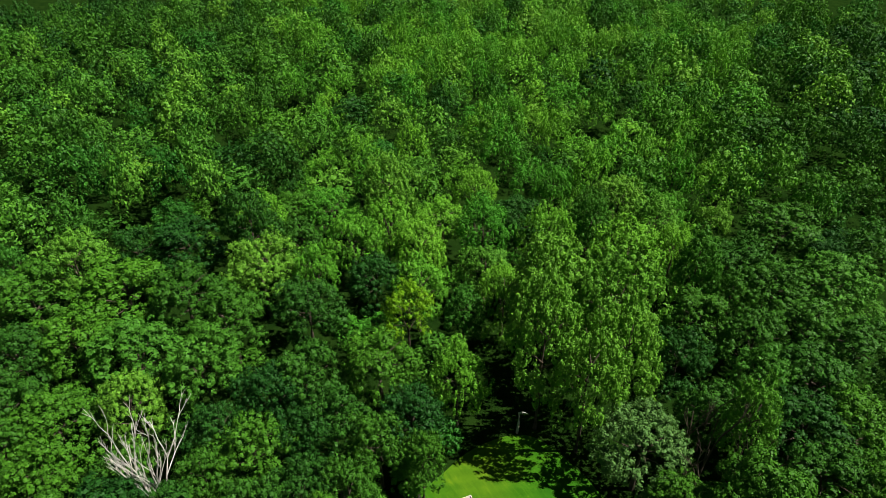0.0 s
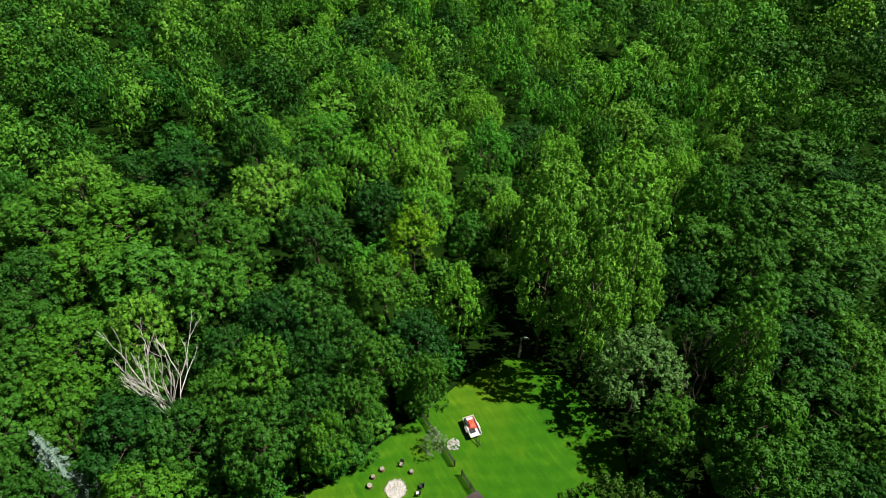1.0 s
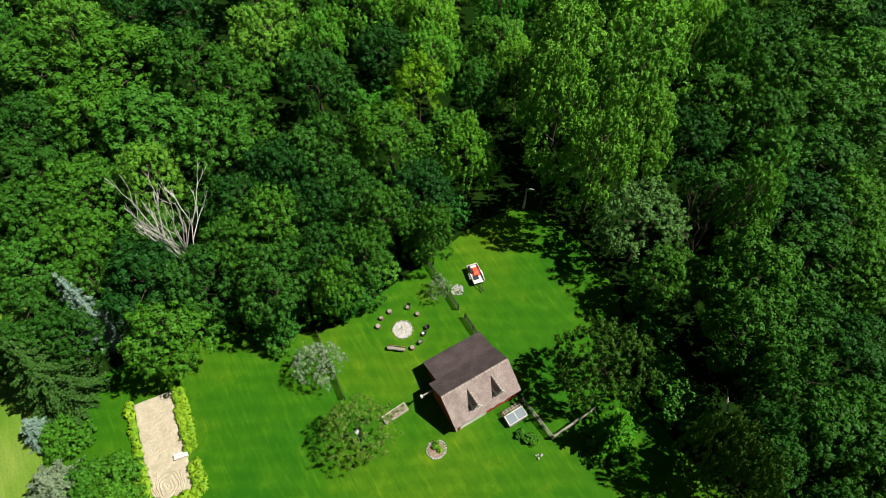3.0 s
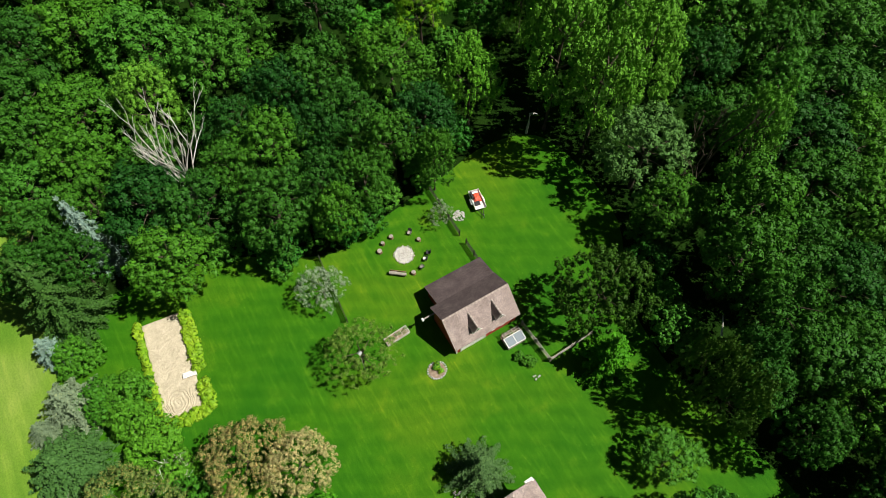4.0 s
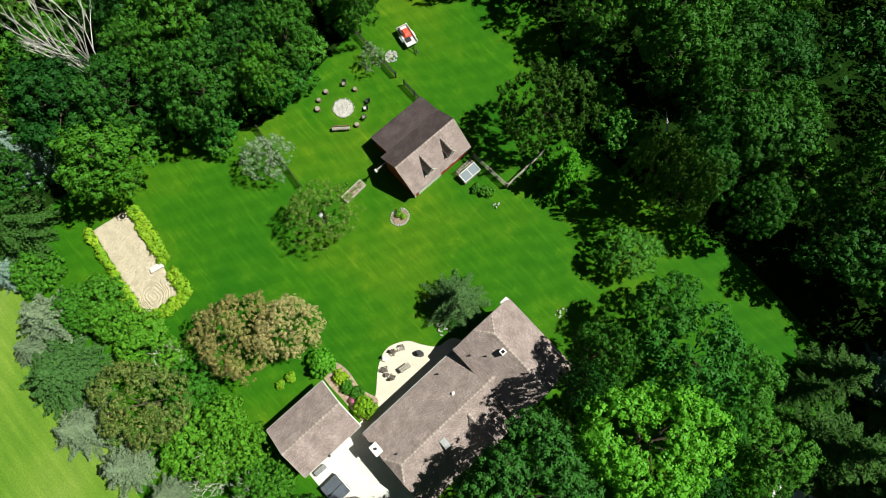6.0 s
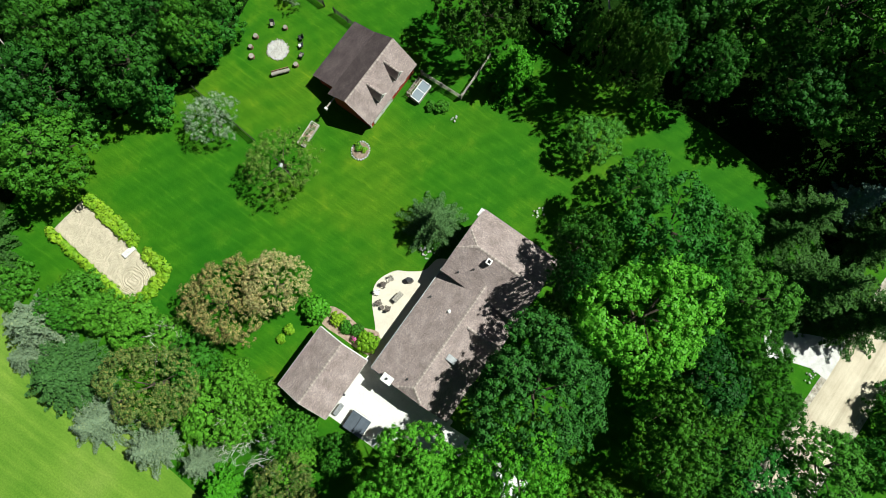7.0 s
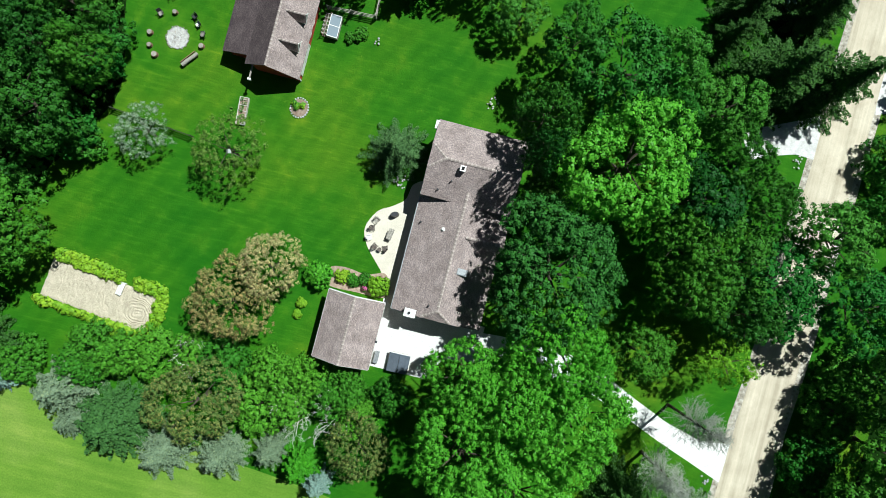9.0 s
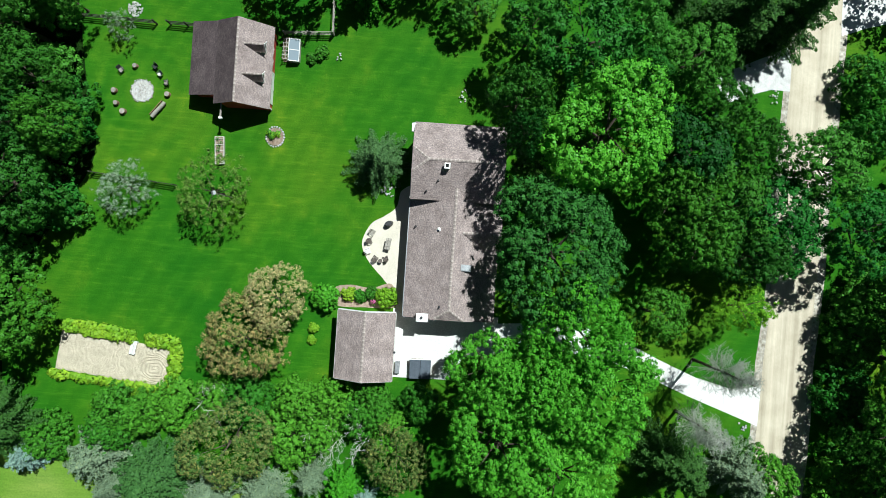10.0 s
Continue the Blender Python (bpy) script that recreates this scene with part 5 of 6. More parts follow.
bush("round_bush", "dense round bright green bush in the bed behind the garage", -12.3, -5.9, 1.45, 2.2, L_YARD, 701)
bush("bush", "yellow-green bush in the mulched bed beside the patio", -5.75, -5.5, 1.15, 1.5, L_HOSTA, 702)
bush("bush", "low green bush in the mulched bed beside the garage", -8.6, -5.6, 0.7, 0.8, L_SHRUB, 703, 0.18, count=20)
bush("bush", "low green bush in the mulched bed beside the garage", -9.8, -5.4, 0.8, 0.9, L_HOSTA, 704, 0.18, count=20)
bush("bush", "low dark green bush in the mulched bed beside the garage", -7.3, -5.2, 0.75, 0.8, L_OAK, 705, 0.18, count=20)
bush("flowering_bush", "small bush with pink flowers in the mulched bed", -7.05, -6.0, 0.42, 0.65, L_SHRUB, 706, 0.14, count=14)
bush("bush", "low pale green plants on the lawn beside the garage", -13.4, -9.3, 0.55, 0.6, L_HOSTA, 707, 0.18, count=14)
bush("bush", "low pale green plants on the lawn beside the garage", -13.6, -10.6, 0.5, 0.5, L_HOSTA, 708, 0.18, count=14)
bush("bush", "leafy green plants behind the cold frame", -15.6, 19.9, 0.6, 0.6, L_OAK, 709, 0.2, count=20)
bush("bush", "leafy green plants behind the cold frame", -14.6, 20.6, 0.8, 0.7, L_OAK, 710, 0.2, count=20)
tagged(part("garden_bed", prism(smooth_loop([(-11.5, -4.9), (-9.8, -4.4), (-7.5, -4.6), (-5.4, -4.0), (-4.7, -5.6), (-5.0, -6.6), (-8, -6.75), (-11.2, -6.7)], 6), -0.03, 0.05), MULCH), "mulched flower bed along the garage", "flower bed", kind="structure")


def blossoms():
    t = thing("flower_cluster", "cluster of bright pink blossoms on a small bush", "flowers", (-7.05, -6.0, 0.6))
    rng = np.random.default_rng(3)
    d = unit(rng.normal(size=(70, 3)) + np.array([0, 0, 0.6]))
    lv, lf = leaf_quads(rng, d * np.array([0.42, 0.36, 0.16]), d, 0.13, 0.9)
    o = new("blossom", fast_mesh("petals", lv, lf, NO_TRIS, [PINK]))
    o.parent = t


blossoms()


# ---- stones ----
def rock(rng, x, y, z, s, parent=None, label="", group=""):
    o = new("stone", stone(rng, s))
    o.matrix_basis = Matrix.LocRotScale((x, y, z), Euler((rng.uniform(-0.3, 0.3), rng.uniform(-0.3, 0.3), rng.uniform(0, 6.28))), (s, s * rng.uniform(0.75, 1.1), s * rng.uniform(0.7, 1.0)))
    o.parent = parent
    return o


def fire_pit():
    rng = np.random.default_rng(11)
    t = thing("fire_pit", "round fire pit ringed and filled with white stones", "fire pit", (-33.84, 15.14, 0))
    bm = bmesh.new()
    bmesh.ops.create_cone(bm, cap_ends=True, segments=40, radius1=1.2, radius2=1.15, depth=0.06, matrix=Matrix.Translation((0, 0, 0.02)))
    part("ash_bed", bm, STONE, t, "whitish ash bed of the fire pit")
    for k in range(34):
        a, ring = 6.28318 * k / 34 + rng.uniform(-0.05, 0.05), 1.2 + rng.uniform(-0.07, 0.1)
        o = rock(rng, ring * math.cos(a), ring * math.sin(a), 0.1, rng.uniform(0.2, 0.3), t)
        if k % 3:
            o.material_slots[0].link = "OBJECT"
            o.material_slots[0].material = FIELDSTONE
    for k in range(150):
        a, r = rng.uniform(0, 6.28), 0.96 * math.sqrt(rng.uniform())
        o = rock(rng, r * math.cos(a), r * math.sin(a), 0.07 + 0.06 * (1 - r), rng.uniform(0.08, 0.2), t)
        if k % 4 == 0:
            o.material_slots[0].link = "OBJECT"
            o.material_slots[0].material = FIELDSTONE


def stone_pile(x, y, r, n, seed, label):
    rng = np.random.default_rng(seed)
    t = thing("stone_pile", label, "stones", (x, y, 0))
    for k in range(n):
        a, q = rng.uniform(0, 6.28), r * math.sqrt(rng.uniform())
        rock(rng, q * math.cos(a), q * math.sin(a), 0.08 + 0.35 * (1 - q / r) * rng.uniform(0.4, 1), rng.uniform(0.16, 0.34), t)


def flower_ring():
    rng = np.random.default_rng(21)
    t = thing("flower_ring", "small flower bed ringed with white stones on the lawn", "flower bed", (-19.05, 11.1, 0), 0)
    bm = bmesh.new()
    bmesh.ops.create_cone(bm, cap_ends=True, segments=28, radius1=1.0, radius2=0.95, depth=0.08, matrix=Matrix.Translation((0, 0, 0.03)))
    part("soil", bm, MULCH, t, "brown bare soil")
    for k in range(22):
        a = 6.28318 * k / 22
        rock(rng, 0.98 * math.cos(a), 1.08 * math.sin(a), 0.1, rng.uniform(0.24, 0.34), t)
    for k in range(9):
        o = new("plant", leafy_mesh("plant", rng, np.array([[0, 0, 0.15], [0, 0, 0.32]]), np.array([0.34, 0.28]), 28, 0.17, (L_LIME, L_SHRUB, L_HOSTA)[k % 3]))
        o.location = (rng.uniform(-0.65, 0.35), rng.uniform(-0.05, 0.7), 0.05)
        o.parent = t


fire_pit()
stone_pile(-35.2, 23.95, 0.8, 90, 12, "heap of white stones beside the rail fence")
stone_pile(34.9, 18.7, 0.6, 5, 17, "pale boulders on the verge beside the road")
stone_pile(-6.3, 6.15, 0.8, 22, 13, "pale stones at the foot of the small tree")
stone_pile(1.1, 16.9, 0.7, 14, 14, "pale stones in the shade beside the house")
stone_pile(33.8, -16.8, 0.5, 8, 15, "pale boulders at the mouth of the driveway")
stone_pile(34.7, 19.3, 0.6, 8, 16, "pale boulders beside the road")
stone_pile(-12.6, 20.2, 0.5, 9, 17, "pale stones at the end of the planted strip")
flower_ring()


# ---- seats round the fire ----
def stump_seat(x, y, r, h, seed):
    rng = random.Random(seed)
    t = thing("stump_seat", "sawn log stump used as a seat by the fire pit", "stool", (x, y, 0), rng.uniform(0, 360), "fire pit seats")
    bm = bmesh.new()
    bmesh.ops.create_cone(bm, cap_ends=True, segments=12, radius1=r * 1.08, radius2=r, depth=h + 0.05, matrix=Matrix.Translation((0, 0, h / 2 - 0.025)))
    for v in bm.verts:
        k = 1 + 0.08 * noise.noise(v.co * 4 + Vector((seed, 0, 0)))
        v.co.x *= k
        v.co.y *= k
    part("log", bm, WOOD_BROWN, t)
    bm = bmesh.new()
    bmesh.ops.create_cone(bm, cap_ends=True, segments=12, radius1=r * 0.92, radius2=r * 0.9, depth=0.03, matrix=Matrix.Translation((0, 0, h + 0.012)))
    part("sawn_top", bm, WOOD_GREY, t, "pale sawn top")


def camp_chair(x, y, rz, mat, seat, label):
    t = thing("camp_chair", label, "chair", (x, y, 0), rz, "fire pit seats")
    t.scale = (0.82, 0.82, 0.9)
    part("seat", boxes((-0.3, -0.28, 0.38, 0.3, 0.28, 0.44), bevel=0.02), seat, t)
    part("backrest", boxes((-0.3, -0.03, 0.0, 0.3, 0.03, 0.55), m=Matrix.Translation((0, 0.28, 0.42)) @ pose(0, 0, 0, -18, 0, 0), bevel=0.02), mat, t)
    for x0 in (-0.3, 0.26):
        for y0 in (-0.27, 0.23):
            part("leg", boxes((x0, y0, -0.02, x0 + 0.04, y0 + 0.04, 0.4)), METAL_DARK, t)
        part("armrest", boxes((x0 - 0.02, -0.27, 0.6, x0 + 0.06, 0.28, 0.64), (x0, -0.25, 0.4, x0 + 0.04, -0.2, 0.6)), mat, t)


for i, (x, y) in enumerate([(-34.7, 17.75), (-31.0, 14.9), (-35.7, 12.75), (-36.5, 13.6), (-36.8, 14.95)]):
    stump_seat(x, y, 0.26 + 0.03 * (i % 3), 0.42, i)
camp_chair(-36.1, 17.2, 45, METAL_DARK, WOOD_GREY, "dark folding camp chair with a pale seat by the fire pit")
camp_chair(-32.45, 17.75, -30, METAL_DARK, METAL_DARK, "dark folding camp chair by the fire pit")
camp_chair(-31.9, 17.0, -40, METAL_DARK, WHITE, "dark camp chair with a white seat by the fire pit")
camp_chair(-31.15, 16.1, -75, METAL_DARK, WOOD_GREY, "dark folding camp chair with a pale seat by the fire pit")


def log_bench():
    t = thing("log_bench", "weathered log bench on short stumps by the fire pit", "bench", (-31.8, 13.15, 0), 52)
    bm = bmesh.new()
    tube_path(bm, [(-1.05, 0, 0.42), (-0.3, 0.02, 0.43), (0.4, -0.02, 0.42), (1.05, 0, 0.42)], [0.2, 0.21, 0.2, 0.19], 10)
    part("seat", bm, WOOD_GREY, t, "grey weathered half log")
    for x in (-0.7, 0.7):
        bm = bmesh.new()
        rod(bm, (x, 0, -0.03), (x, 0, 0.3), 0.2, 0.18, 10)
        part("leg", bm, WOOD_BROWN, t)
    part("backrest", boxes((-1.0, 0.2, 0.5, 1.0, 0.27, 0.72), (-0.8, 0.19, 0.2, -0.72, 0.25, 0.7), (0.72, 0.19, 0.2, 0.8, 0.25, 0.7), bevel=0.01), WOOD_BROWN, t)


log_bench()


# ---- trailer ----
def trailer():
    t = thing("utility_trailer", "white flatbed trailer with a red tarpaulin over its load", "trailer", (-35.75, 27.05, 0), -12)
    t.scale = (0.92, 0.85, 0.95)
    part("deck", boxes((-1.5, -0.85, 0.55, 1.5, 0.85, 0.65), bevel=0.02), WHITE, t, "white painted plank deck")
    for y in (-0.88, 0.82):
        part("side_rail", boxes((-1.5, y, 0.65, 1.5, y + 0.06, 0.95)), WHITE, t)
    part("headboard", boxes((-1.53, -0.85, 0.65, -1.47, 0.85, 1.0)), WHITE, t)
    bm = bmesh.new()
    bmesh.ops.create_grid(bm, x_segments=14, y_segments=10, size=0.5)
    for v in bm.verts:
        f = (1 - (2 * v.co.x) ** 4) * (1 - (2 * v.co.y) ** 4)
        v.co = Vector((v.co.x * 1.5 - 0.35, v.co.y * 1.15 + 0.05, 0.68 + f * (0.45 + 0.1 * noise.noise(v.co * 5))))
    part("tarpaulin", bm, RED_CLOTH, t, "crumpled red tarpaulin")
    part("load", boxes((-1.3, -0.75, 0.65, -0.2, -0.45, 1.2), (0.3, -0.6, 0.65, 0.95, 0.2, 0.85), bevel=0.02), METAL_DARK, t, "dark boxes on the deck")
    for y in (-0.98, 0.98):
        bm = bmesh.new()
        rod(bm, (0.1, y - 0.1, 0.32), (0.1, y + 0.1, 0.32), 0.32, 0.32, 18)
        w = part("wheel", bm, TYRE, t)
        bm = bmesh.new()
        rod(bm, (0.1, y - 0.11, 0.32), (0.1, y + 0.11, 0.32), 0.17, 0.17, 12)
        part("rim", bm, METAL_GREY, w)
        part("mudguard", boxes((-0.4, y - 0.13, 0.66, 0.6, y + 0.13, 0.7), bevel=0.01), WHITE, t)
    bm = bmesh.new()
    for y in (-0.5, 0.5):
        rod(bm, (1.5, y, 0.5), (2.6, 0, 0.46), 0.05, 0.05, 6)
    rod(bm, (2.5, 0, 0.46), (2.95, 0, 0.46), 0.06, 0.06, 6)
    part("drawbar", bm, METAL_DARK, t, "dark steel drawbar")
    bm = bmesh.new()
    rod(bm, (2.6, 0.1, 0.0), (2.6, 0.1, 0.75), 0.04, 0.04, 6)
    rod(bm, (2.6, 0.1, 0.0), (2.6, 0.1, 0.04), 0.1, 0.1, 8)
    part("jockey_leg", bm, METAL_GREY, t)


trailer()


# ---- fences ----
def rail_fence(a, b, mat, label, rails=3, high=1.2, gap=2.4, thick=0.07):
    a, b = Vector(a), Vector(b)
    d = b - a
    ang = math.degrees(math.atan2(d.y, d.x))
    t = thing("rail_fence", label, "fence", (a.x, a.y, 0), ang)
    n = max(1, round(d.length / gap))
    step = d.length / n
    for k in range(n + 1):
        part("post", boxes((k * step - 0.07, -0.07, -0.1, k * step + 0.07, 0.07, high + 0.12), bevel=0.012), mat, t)
    for k in range(n):
        for r in range(rails):
            z = high * (r + 0.75) / rails
            part("rail", boxes((k * step + 0.07, -thick / 2, z - 0.07, (k + 1) * step - 0.07, thick / 2, z + 0.07), bevel=0.01), mat, t)


rail_fence((-40.7, 22.75), (-32.7, 22.5), WOOD_DARK, "dark three-rail wooden fence across the back lawn")
rail_fence((-31.2, 22.55), (-27.4, 22.45), WOOD_DARK, "dark three-rail wooden fence running up to the barn")
rail_fence((-38.4, 5.9), (-29.4, 5.1), WOOD_DARK, "dark three-rail wooden fence beside the grey conifer")
rail_fence((-18.7, 22.3), (-13.4, 22.55), WOOD_GREY, "weathered grey rail fence behind the cold frame")
rail_fence((-13.4, 22.7), (-13.6, 28.5), WOOD_GREY, "weathered grey rail fence in the trees' shade")


# ---- cold frame, raised bed ----
def cold_frame():
    t = thing("cold_frame", "timber cold frame with a tilted glazed lid beside the barn", "cold frame", (-17.45, 20.45, 0), 0)
    t.scale = (0.7, 0.9, 0.9)
    part("side_board", boxes((-0.75, -1.3, 0, -0.68, 1.3, 1.0)), WOOD_GREY, t)
    part("side_board", boxes((0.72, -1.3, 0, 0.79, 1.3, 0.75)), WOOD_GREY, t)
    for y in (-1.3, 1.23):
        part("end_board", boxes((-0.68, y, 0, 0.72, y + 0.07, 0.78)), WOOD_GREY, t)
    m = Matrix.Translation((0, 0, 0.92)) @ pose(0, 0, 0, 0, 9, 0)
    lid = part("lid_frame", boxes((-0.85, -1.35, 0, -0.75, 1.35, 0.07), (0.75, -1.35, 0, 0.85, 1.35, 0.07), (-0.75, -1.35, 0, 0.75, -1.25, 0.07), (-0.75, 1.25, 0, 0.75, 1.35, 0.07), (-0.75, -0.04, 0, 0.75, 0.04, 0.07), m=m), WHITE, t, "white painted lid frame")
    for y0 in (-1.25, 0.04):
        part("pane", boxes((-0.75, y0, 0.02, 0.75, y0 + 1.21, 0.035), m=m), PANE, lid, "glazed pane with a pale sky reflection in its colour")
    for x in (-1.7, -1.3, -0.9):
        part("lattice_slat", boxes((x, -1.2, 0.85, x + 0.08, 1.4, 0.9)), WOOD_GREY, t)
    for k in range(6):
        part("lattice_slat", boxes((-1.8, -1.15 + k * 0.48, 0.9, -0.75, -1.07 + k * 0.48, 0.95)), WOOD_GREY, t)
    for x in (-1.75, -0.82):
        for y in (-1.15, 1.3):
            part("post", boxes((x, y, -0.05, x + 0.08, y + 0.08, 1.35)), WOOD_BROWN, t)
    part("soil", boxes((-1.8, -1.25, 0, -0.76, 1.4, 0.12)), MULCH, t)
    rng = np.random.default_rng(6)
    for k in range(4):
        o = new("plant", leafy_mesh("plant", rng, np.array([[0, 0, 0.15]]), np.array([0.3]), 22, 0.18, L_SHRUB))
        o.location = (-1.3 + rng.uniform(-0.2, 0.2), -0.9 + k * 0.6, 0.15)
        o.parent = t


# the pale blue-grey base colour stands in for the reflected sky
PANE, _n, _l, _b = material("sky_tinted_lid_pane", 0.1)
_b.inputs["Base Color"].default_value = (0.2, 0.24, 0.27, 1)
_b.inputs["Specular IOR Level"].default_value = 0.5
cold_frame()


def raised_bed():
    t = thing("raised_bed", "narrow raised bed edged with pale weathered boards", "planter", (-24.9, 9.2, 0), 4)
    for x in (-0.5, 0.42):
        part("side_board", boxes((x, -1.5, -0.02, x + 0.08, 1.5, 0.4), bevel=0.01), WOOD_PALE, t)
    for y in (-1.5, 1.42):
        part("end_board", boxes((-0.42, y, -0.02, 0.42, y + 0.08, 0.4), bevel=0.01), WOOD_PALE, t)
    part("soil", boxes((-0.42, -1.42, 0, 0.42, 1.42, 0.32)), MULCH, t)
    rng = np.random.default_rng(16)
    for k in range(7):
        o = new("plant", leafy_mesh("plant", rng, np.array([[0, 0, 0.1]]), np.array([0.24]), 18, 0.15, L_WILLOW if k % 2 else L_SHRUB))
        o.location = (rng.uniform(-0.2, 0.2), -1.2 + k * 0.4, 0.34)
        o.parent = t
    for k in range(5):
        part("cross_slat", boxes((-0.5, -1.3 + k * 0.62, 0.4, 0.5, -1.24 + k * 0.62, 0.44)), WOOD_PALE, t)


WOOD_PALE = plain("pale_weathered_board", (0.4, 0.37, 0.32), (0.58, 0.55, 0.5), 3.0, 0.85)
raised_bed()


def birdhouse():
    t = thing("birdhouse", "white birdhouse on a tall post beside the small tree", "birdhouse", (-23.3, 4.2, 0), 20)
    bm = bmesh.new()
    rod(bm, (0, 0, -0.1), (0, 0, 5.2), 0.05, 0.04, 7)
    part("post", bm, WOOD_GREY, t)
    part("box", boxes((-0.14, -0.14, 5.2, 0.14, 0.14, 5.5), bevel=0.01), WHITE, t)
    roof_sheet("roof", [(-0.2, -0.2, 5.5), (-0.2, 0.2, 5.5), (0, 0.2, 5.66), (0, -0.2, 5.66)], 0.03, METAL_GREY, t)
    roof_sheet("roof", [(0.2, -0.2, 5.5), (0.2, 0.2, 5.5), (0, 0.2, 5.66), (0, -0.2, 5.66)], 0.03, METAL_GREY, t)


birdhouse()


# ---- patio furniture ----
def adirondack(x, y, rz, mat, label):
    t = thing("patio_chair", label, "chair", (x, y, 0.04), rz, "patio chairs")
    t.scale = (0.72, 0.72, 0.85)
    for k in range(5):
        part("seat_slat", boxes((-0.28, -0.3 + k * 0.12, 0, 0.28, -0.2 + k * 0.12, 0.025), m=Matrix.Translation((0, 0, 0.36 - k * 0.03))), mat, t)
    for k in range(5):
        part("back_slat", boxes((-0.28 + k * 0.115, 0, 0, -0.18 + k * 0.115, 0.025, 0.62 + 0.05 * (2 - abs(k - 2))), m=Matrix.Translation((0, 0.24, 0.24)) @ pose(0, 0, 0, -22, 0, 0)), mat, t)
    for s in (-1, 1):
        part("armrest", boxes((s * 0.36 - 0.06, -0.38, 0.53, s * 0.36 + 0.06, 0.34, 0.56), bevel=0.008), mat, t)
        part("leg", boxes((s * 0.34 - 0.03, -0.34, -0.01, s * 0.34 + 0.03, -0.26, 0.53)), mat, t)
        part("leg", boxes((s * 0.34 - 0.03, 0.26, -0.01, s * 0.34 + 0.03, 0.34, 0.53)), mat, t)


DARKCHAIR = WOOD_DARKBROWN = plain("dark_brown_slats", (0.07, 0.055, 0.045), (0.13, 0.105, 0.09), 4.0, 0.7)
adirondack(-8.0, 0.5, 105, DARKCHAIR, "dark brown slatted patio chair on the concrete")
adirondack(-7.75, 1.45, 60, WOOD_GREY, "weathered grey slatted patio chair on the concrete")
adirondack(-8.1, -0.55, 110, WHITE, "white slatted patio chair on the concrete")
adirondack(-7.25, -1.35, 150, DARKCHAIR, "dark brown slatted patio chair on the concrete")
adirondack(-6.15, -1.3, 200, DARKCHAIR, "dark brown slatted patio chair on the concrete")


def side_table(x, y):
    t = thing("side_table", "small dark slatted side table between two patio chairs", "table", (x, y, 0.04))
    bm = bmesh.new()
    bmesh.ops.create_cone(bm, cap_ends=True, segments=16, radius1=0.24, radius2=0.24, depth=0.03, matrix=Matrix.Translation((0, 0, 0.45)))
    part("tabletop", bm, DARKCHAIR, t)
    for k in range(3):
        bm = bmesh.new()
        a = k * 2.1
        rod(bm, (0.18 * math.cos(a), 0.18 * math.sin(a), -0.01), (0.1 * math.cos(a), 0.1 * math.sin(a), 0.44), 0.02, 0.02, 6)
        part("leg", bm, DARKCHAIR, t)


side_table(-6.7, -1.6)


def patio_bench():
    t = thing("patio_table", "grey slatted patio table with a folded dark parasol across it", "table", (-5.95, 0.3, 0.04), 82)
    t.scale = (0.72, 0.8, 0.95)
    for k in range(6):
        part("slat", boxes((-0.85, -0.36 + k * 0.125, 0.68, 0.85, -0.25 + k * 0.125, 0.72), bevel=0.006), WOOD_GREY, t)
    for x in (-0.7, 0.62):
        for y in (-0.3, 0.24):
            part("leg", boxes((x, y, -0.01, x + 0.08, y + 0.08, 0.68)), WOOD_GREY, t)
    part("lower_shelf", boxes((-0.6, -0.22, 0.2, 0.6, 0.22, 0.24)), METAL_DARK, t)


patio_bench()


def gas_grill():
    t = thing("covered_grill", "black covered barbecue grill on the concrete patio", "grill", (-6.05, 2.5, 0.04), 20)
    t.scale = (0.72, 0.72, 0.9)
    bm = bmesh.new()
    bmesh.ops.create_cone(bm, cap_ends=True, segments=8, radius1=0.62, radius2=0.45, depth=0.95, matrix=Matrix.Translation((0, 0, 0.47)) @ Matrix.Diagonal((1.15, 0.8, 1, 1)))
    bmesh.ops.bevel(bm, geom=bm.edges[:], offset=0.05, segments=2, affect="EDGES")
    part("cover", bm, METAL_DARK, t, "black fitted cover")
    part("foot_frame", boxes((-0.5, -0.3, -0.01, 0.5, 0.3, 0.06)), METAL_GREY, t)


gas_grill()


def hot_tub():
    t = thing("hot_tub", "square hot tub under a folded slate-grey cover beside the garage", "hot tub", (-1.6, -12.9, 0.0), 2)
    part("shell", boxes((-1.1, -1.0, -0.05, 1.1, 1.0, 0.82), bevel=0.06), WOOD_BROWN, t, "brown panelled shell")
    for x0, x1 in ((-1.14, -0.01), (0.01, 1.14)):
        part("cover", boxes((x0, -1.04, 0.82, x1, 1.04, 0.93), bevel=0.03), SLATE, t, "slate-grey padded cover half")
    part("rim", boxes((-1.16, 1.0, 0.74, 1.16, 1.1, 0.97), bevel=0.02), WHITE, t)


SLATE = plain("slate_vinyl", (0.055, 0.07, 0.09), (0.085, 0.1, 0.125), 2.0, 0.5)
hot_tub()
tagged(part("utility_box", boxes((-4.35, -13.6, 0.0, -3.85, -12.3, 0.55), bevel=0.03), METAL_GREY), "grey metal utility box against the garage", "utility box")


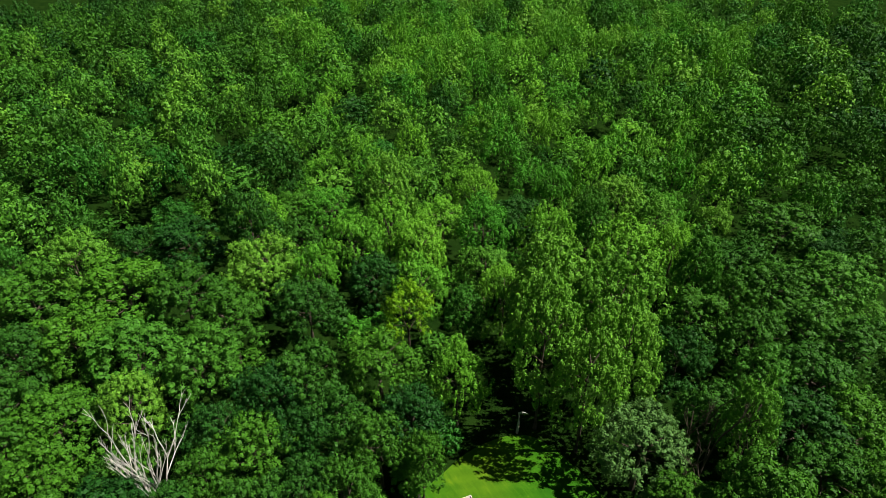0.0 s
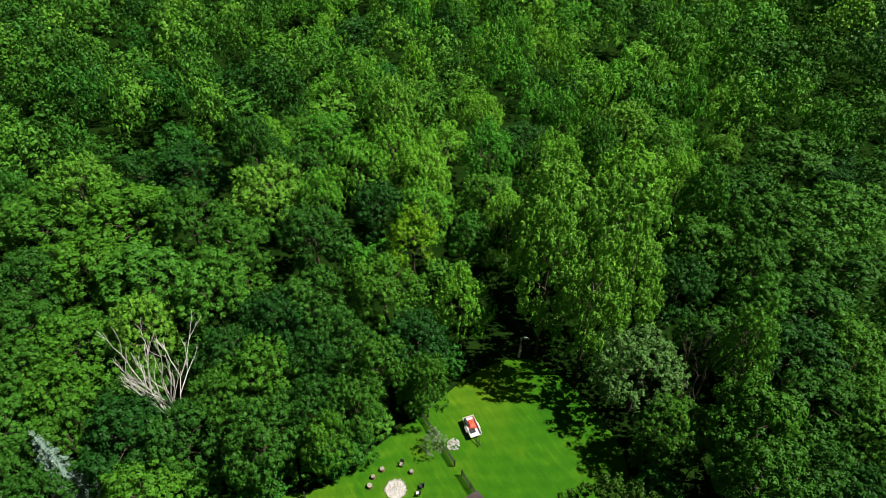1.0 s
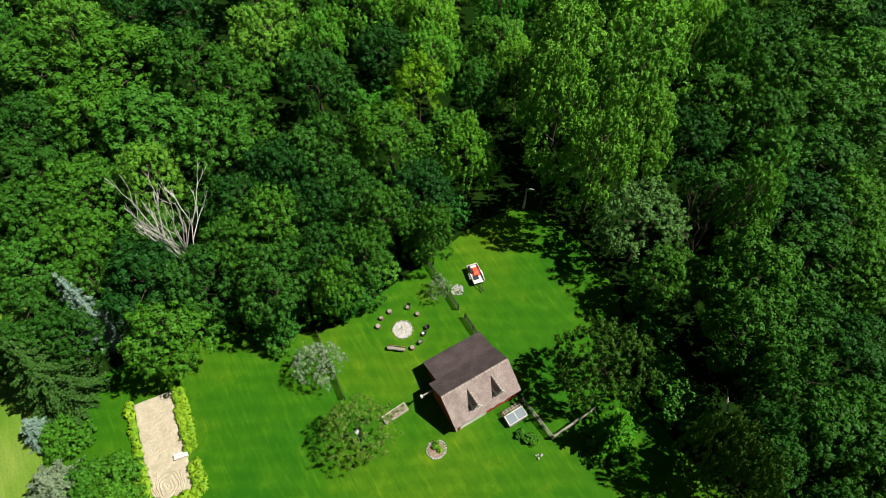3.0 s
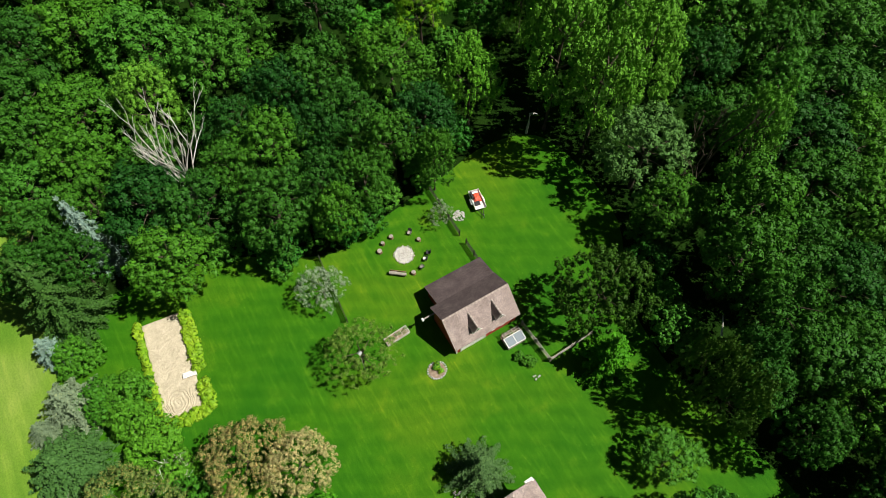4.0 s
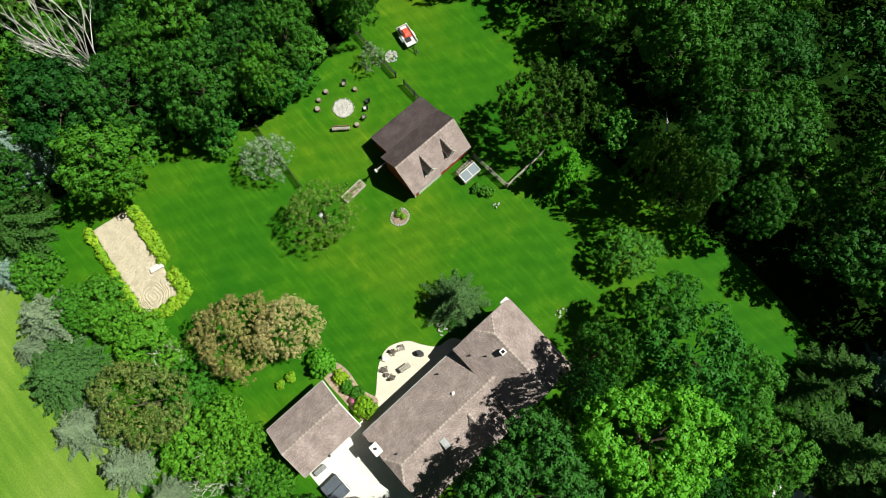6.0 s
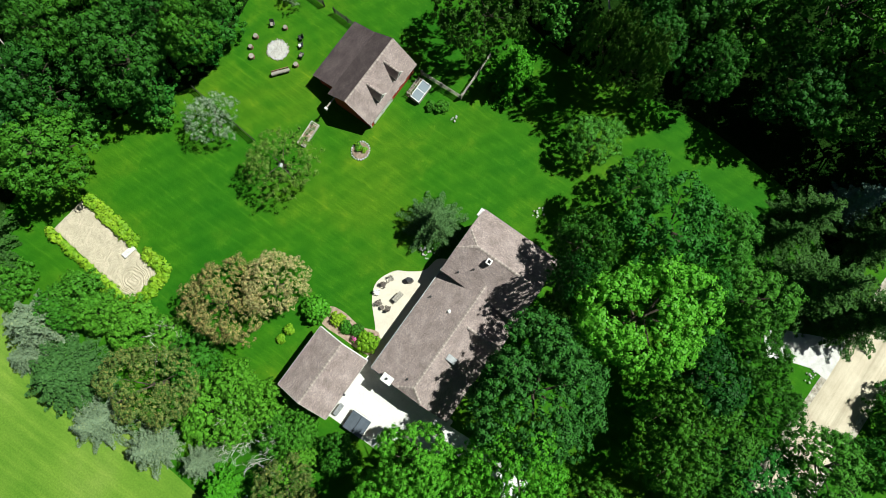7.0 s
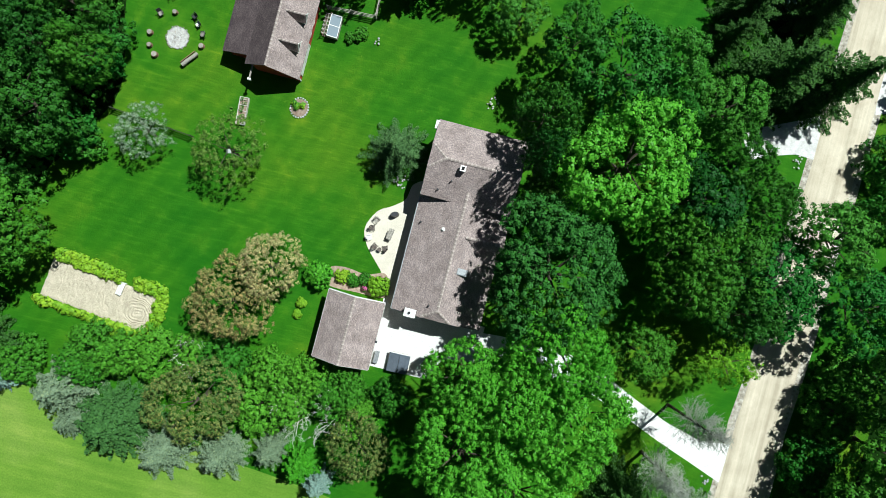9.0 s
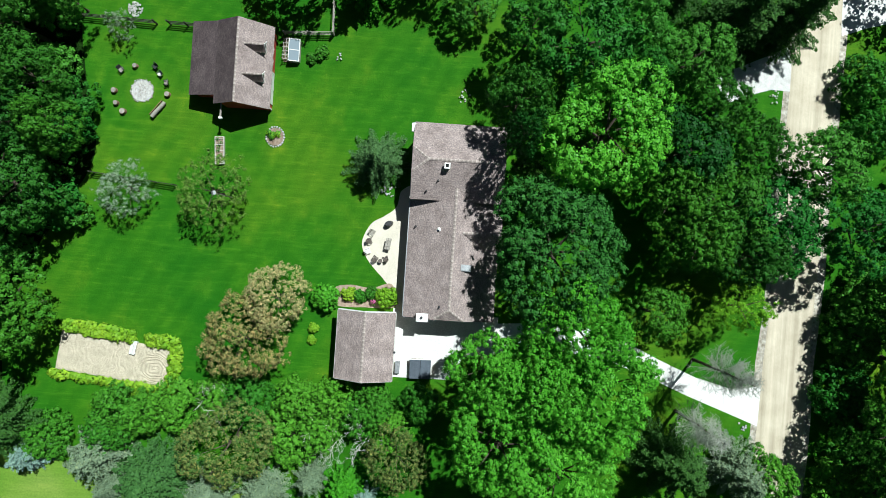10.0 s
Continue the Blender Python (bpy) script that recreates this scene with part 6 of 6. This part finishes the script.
# ---- dead trees ----
def dead_tree(x, y, h, spread, stems, seed, mat, label, depth=4, r0=0.2, rz=0, fork=0.45):
    rng = random.Random(seed)
    t = thing("dead_tree", label, "dead tree", (x, y, 0), rz, "dead trees")
    def branch(bm, p, d, length, r, level):
        pts, rad = [p], [r]
        for k in range(4):
            d = (d + Vector((rng.uniform(-0.16, 0.16), rng.uniform(-0.16, 0.16), 0.05))).normalized()
            p = p + d * length / 4
            pts.append(p)
            rad.append(r * (1 - 0.14 * (k + 1)))
        tube_path(bm, pts, rad, 6 if level < 2 else 4)
        if level < depth:
            for k in range(3 if level < 2 else 3):
                q = pts[rng.choice((2, 3, 4))]
                side = Vector((rng.uniform(-1, 1), rng.uniform(-1, 1), rng.uniform(-0.1, 0.5))).normalized()
                branch(bm, q, (d + side * fork).normalized(), length * rng.uniform(0.32, 0.55), max(0.012, r * 0.58), level + 1)

    for s in range(stems):
        a = 6.28318 * s / stems + rng.uniform(-0.4, 0.4)
        d = Vector((math.cos(a) * spread, math.sin(a) * spread, 1)).normalized()
        bm = bmesh.new()
        branch(bm, Vector((0.15 * math.cos(a), 0.15 * math.sin(a), -0.1)), d, h * rng.uniform(0.6, 0.85), r0, 0)
        part("stem", bm, mat, t)


dead_tree(-53.4, -3.9, 15.2, 0.17, 8, 3, DEADWOOD, "bleached bare dead tree standing above the green canopy", 3, 0.125, fork=0.3)
dead_tree(-22.6, 50.4, 17, 0.4, 4, 5, BARK, "grey-brown leafless dead tree among the green crowns", 4, 0.16)
dead_tree(-10.7, -20.7, 4.2, 0.75, 12, 7, DEADWOOD, "bleached dead bush with a tangle of bare twigs", 3, 0.03, fork=0.8)
dead_tree(-6.3, -19.8, 4.2, 0.75, 12, 8, DEADWOOD, "bleached dead bush with a tangle of bare twigs", 3, 0.03, fork=0.8)
dead_tree(-22.8, -17.4, 4.0, 0.6, 7, 10, DEADWOOD, "bleached dead bush with a tangle of bare twigs", 3, 0.03, fork=0.75)
dead_tree(-22.2, -17.0, 4.0, 0.6, 6, 9, BARK, "bare brown bush in the shrub border", 3, 0.04)


def dead_conifer(x, y, h, spread, seed):
    rng = random.Random(seed)
    t = thing("dead_conifer", "grey dead conifer with fine bare twigs beside the driveway", "dead tree", (x, y, 0), 0, "dead trees")
    bm = bmesh.new()
    tube_path(bm, [(0, 0, -0.1), (0.1, 0.05, h * 0.5), (0, 0, h)], [0.2, 0.13, 0.03], 7)
    part("trunk", bm, BARK, t)
    bm = bmesh.new()
    for k in range(130):
        f = rng.uniform(0.35, 0.98)
        a, z, ln = rng.uniform(0, 6.28), h * f, spread * (1.15 - f) * rng.uniform(0.6, 1.1) + 0.3
        tip = Vector((math.cos(a) * ln, math.sin(a) * ln, z + ln * 0.15))
        tube_path(bm, [(0, 0, z), tip * 0.5 + Vector((0, 0, z * 0.5)), tip], [0.035, 0.025, 0.012], 4)
        for j in range(10):
            s = rng.uniform(0.35, 1.0)
            q = Vector((tip.x * s, tip.y * s, z + (tip.z - z) * s))
            tube_path(bm, [q, q + Vector((rng.uniform(-0.6, 0.6), rng.uniform(-0.6, 0.6), rng.uniform(-0.1, 0.4)))], [0.018, 0.01], 3)
    part("twig_crown", bm, TWIG, t, "grey lichen-covered twigs")


TWIG = plain("grey_lichen_twig", (0.2, 0.21, 0.17), (0.36, 0.38, 0.32), 2.0, 0.9)
dead_conifer(27.9, -10.0, 13.5, 3.4, 31)
dead_conifer(26.4, -15.7, 11.5, 3.2, 32)


def snag(x, y, h, tip, r, mat, label, name="dead_snag"):
    """A bare trunk that ends in one bent, broken limb."""
    t = thing(name, label, "dead tree", (x, y, 0), 0, "dead trees")
    bm = bmesh.new()
    tube_path(bm, [(0, 0, -0.1), (0.1, 0.05, h * 0.5), (0.05, 0, h)], [r, r * 0.8, r * 0.6], 8)
    part("trunk", bm, mat, t)
    bm = bmesh.new()
    tx, ty, tz = tip
    tube_path(bm, [(0.05, 0, h * 0.96), (tx * 0.4, ty * 0.4, h + tz * 0.7), (tx, ty, h + tz)], [r * 0.6, r * 0.5, r * 0.15], 7)
    tube_path(bm, [(tx * 0.4, ty * 0.4, h + tz * 0.7), (tx * 0.7 + 0.4, ty * 0.5 - 0.5, h + tz + 0.3)], [r * 0.4, r * 0.1], 6)
    part("limb", bm, mat, t)


snag(-5.1, 37.0, 7.5, (-1.5, 1.3, 0.5), 0.2, WOOD_PALE, "pale broken snag with a bare limb among the oaks")
snag(-42.0, 39.2, 4.0, (1.0, 0.5, 0.5), 0.2, DEADWOOD, "white birch snag in the dark gap of the wood")
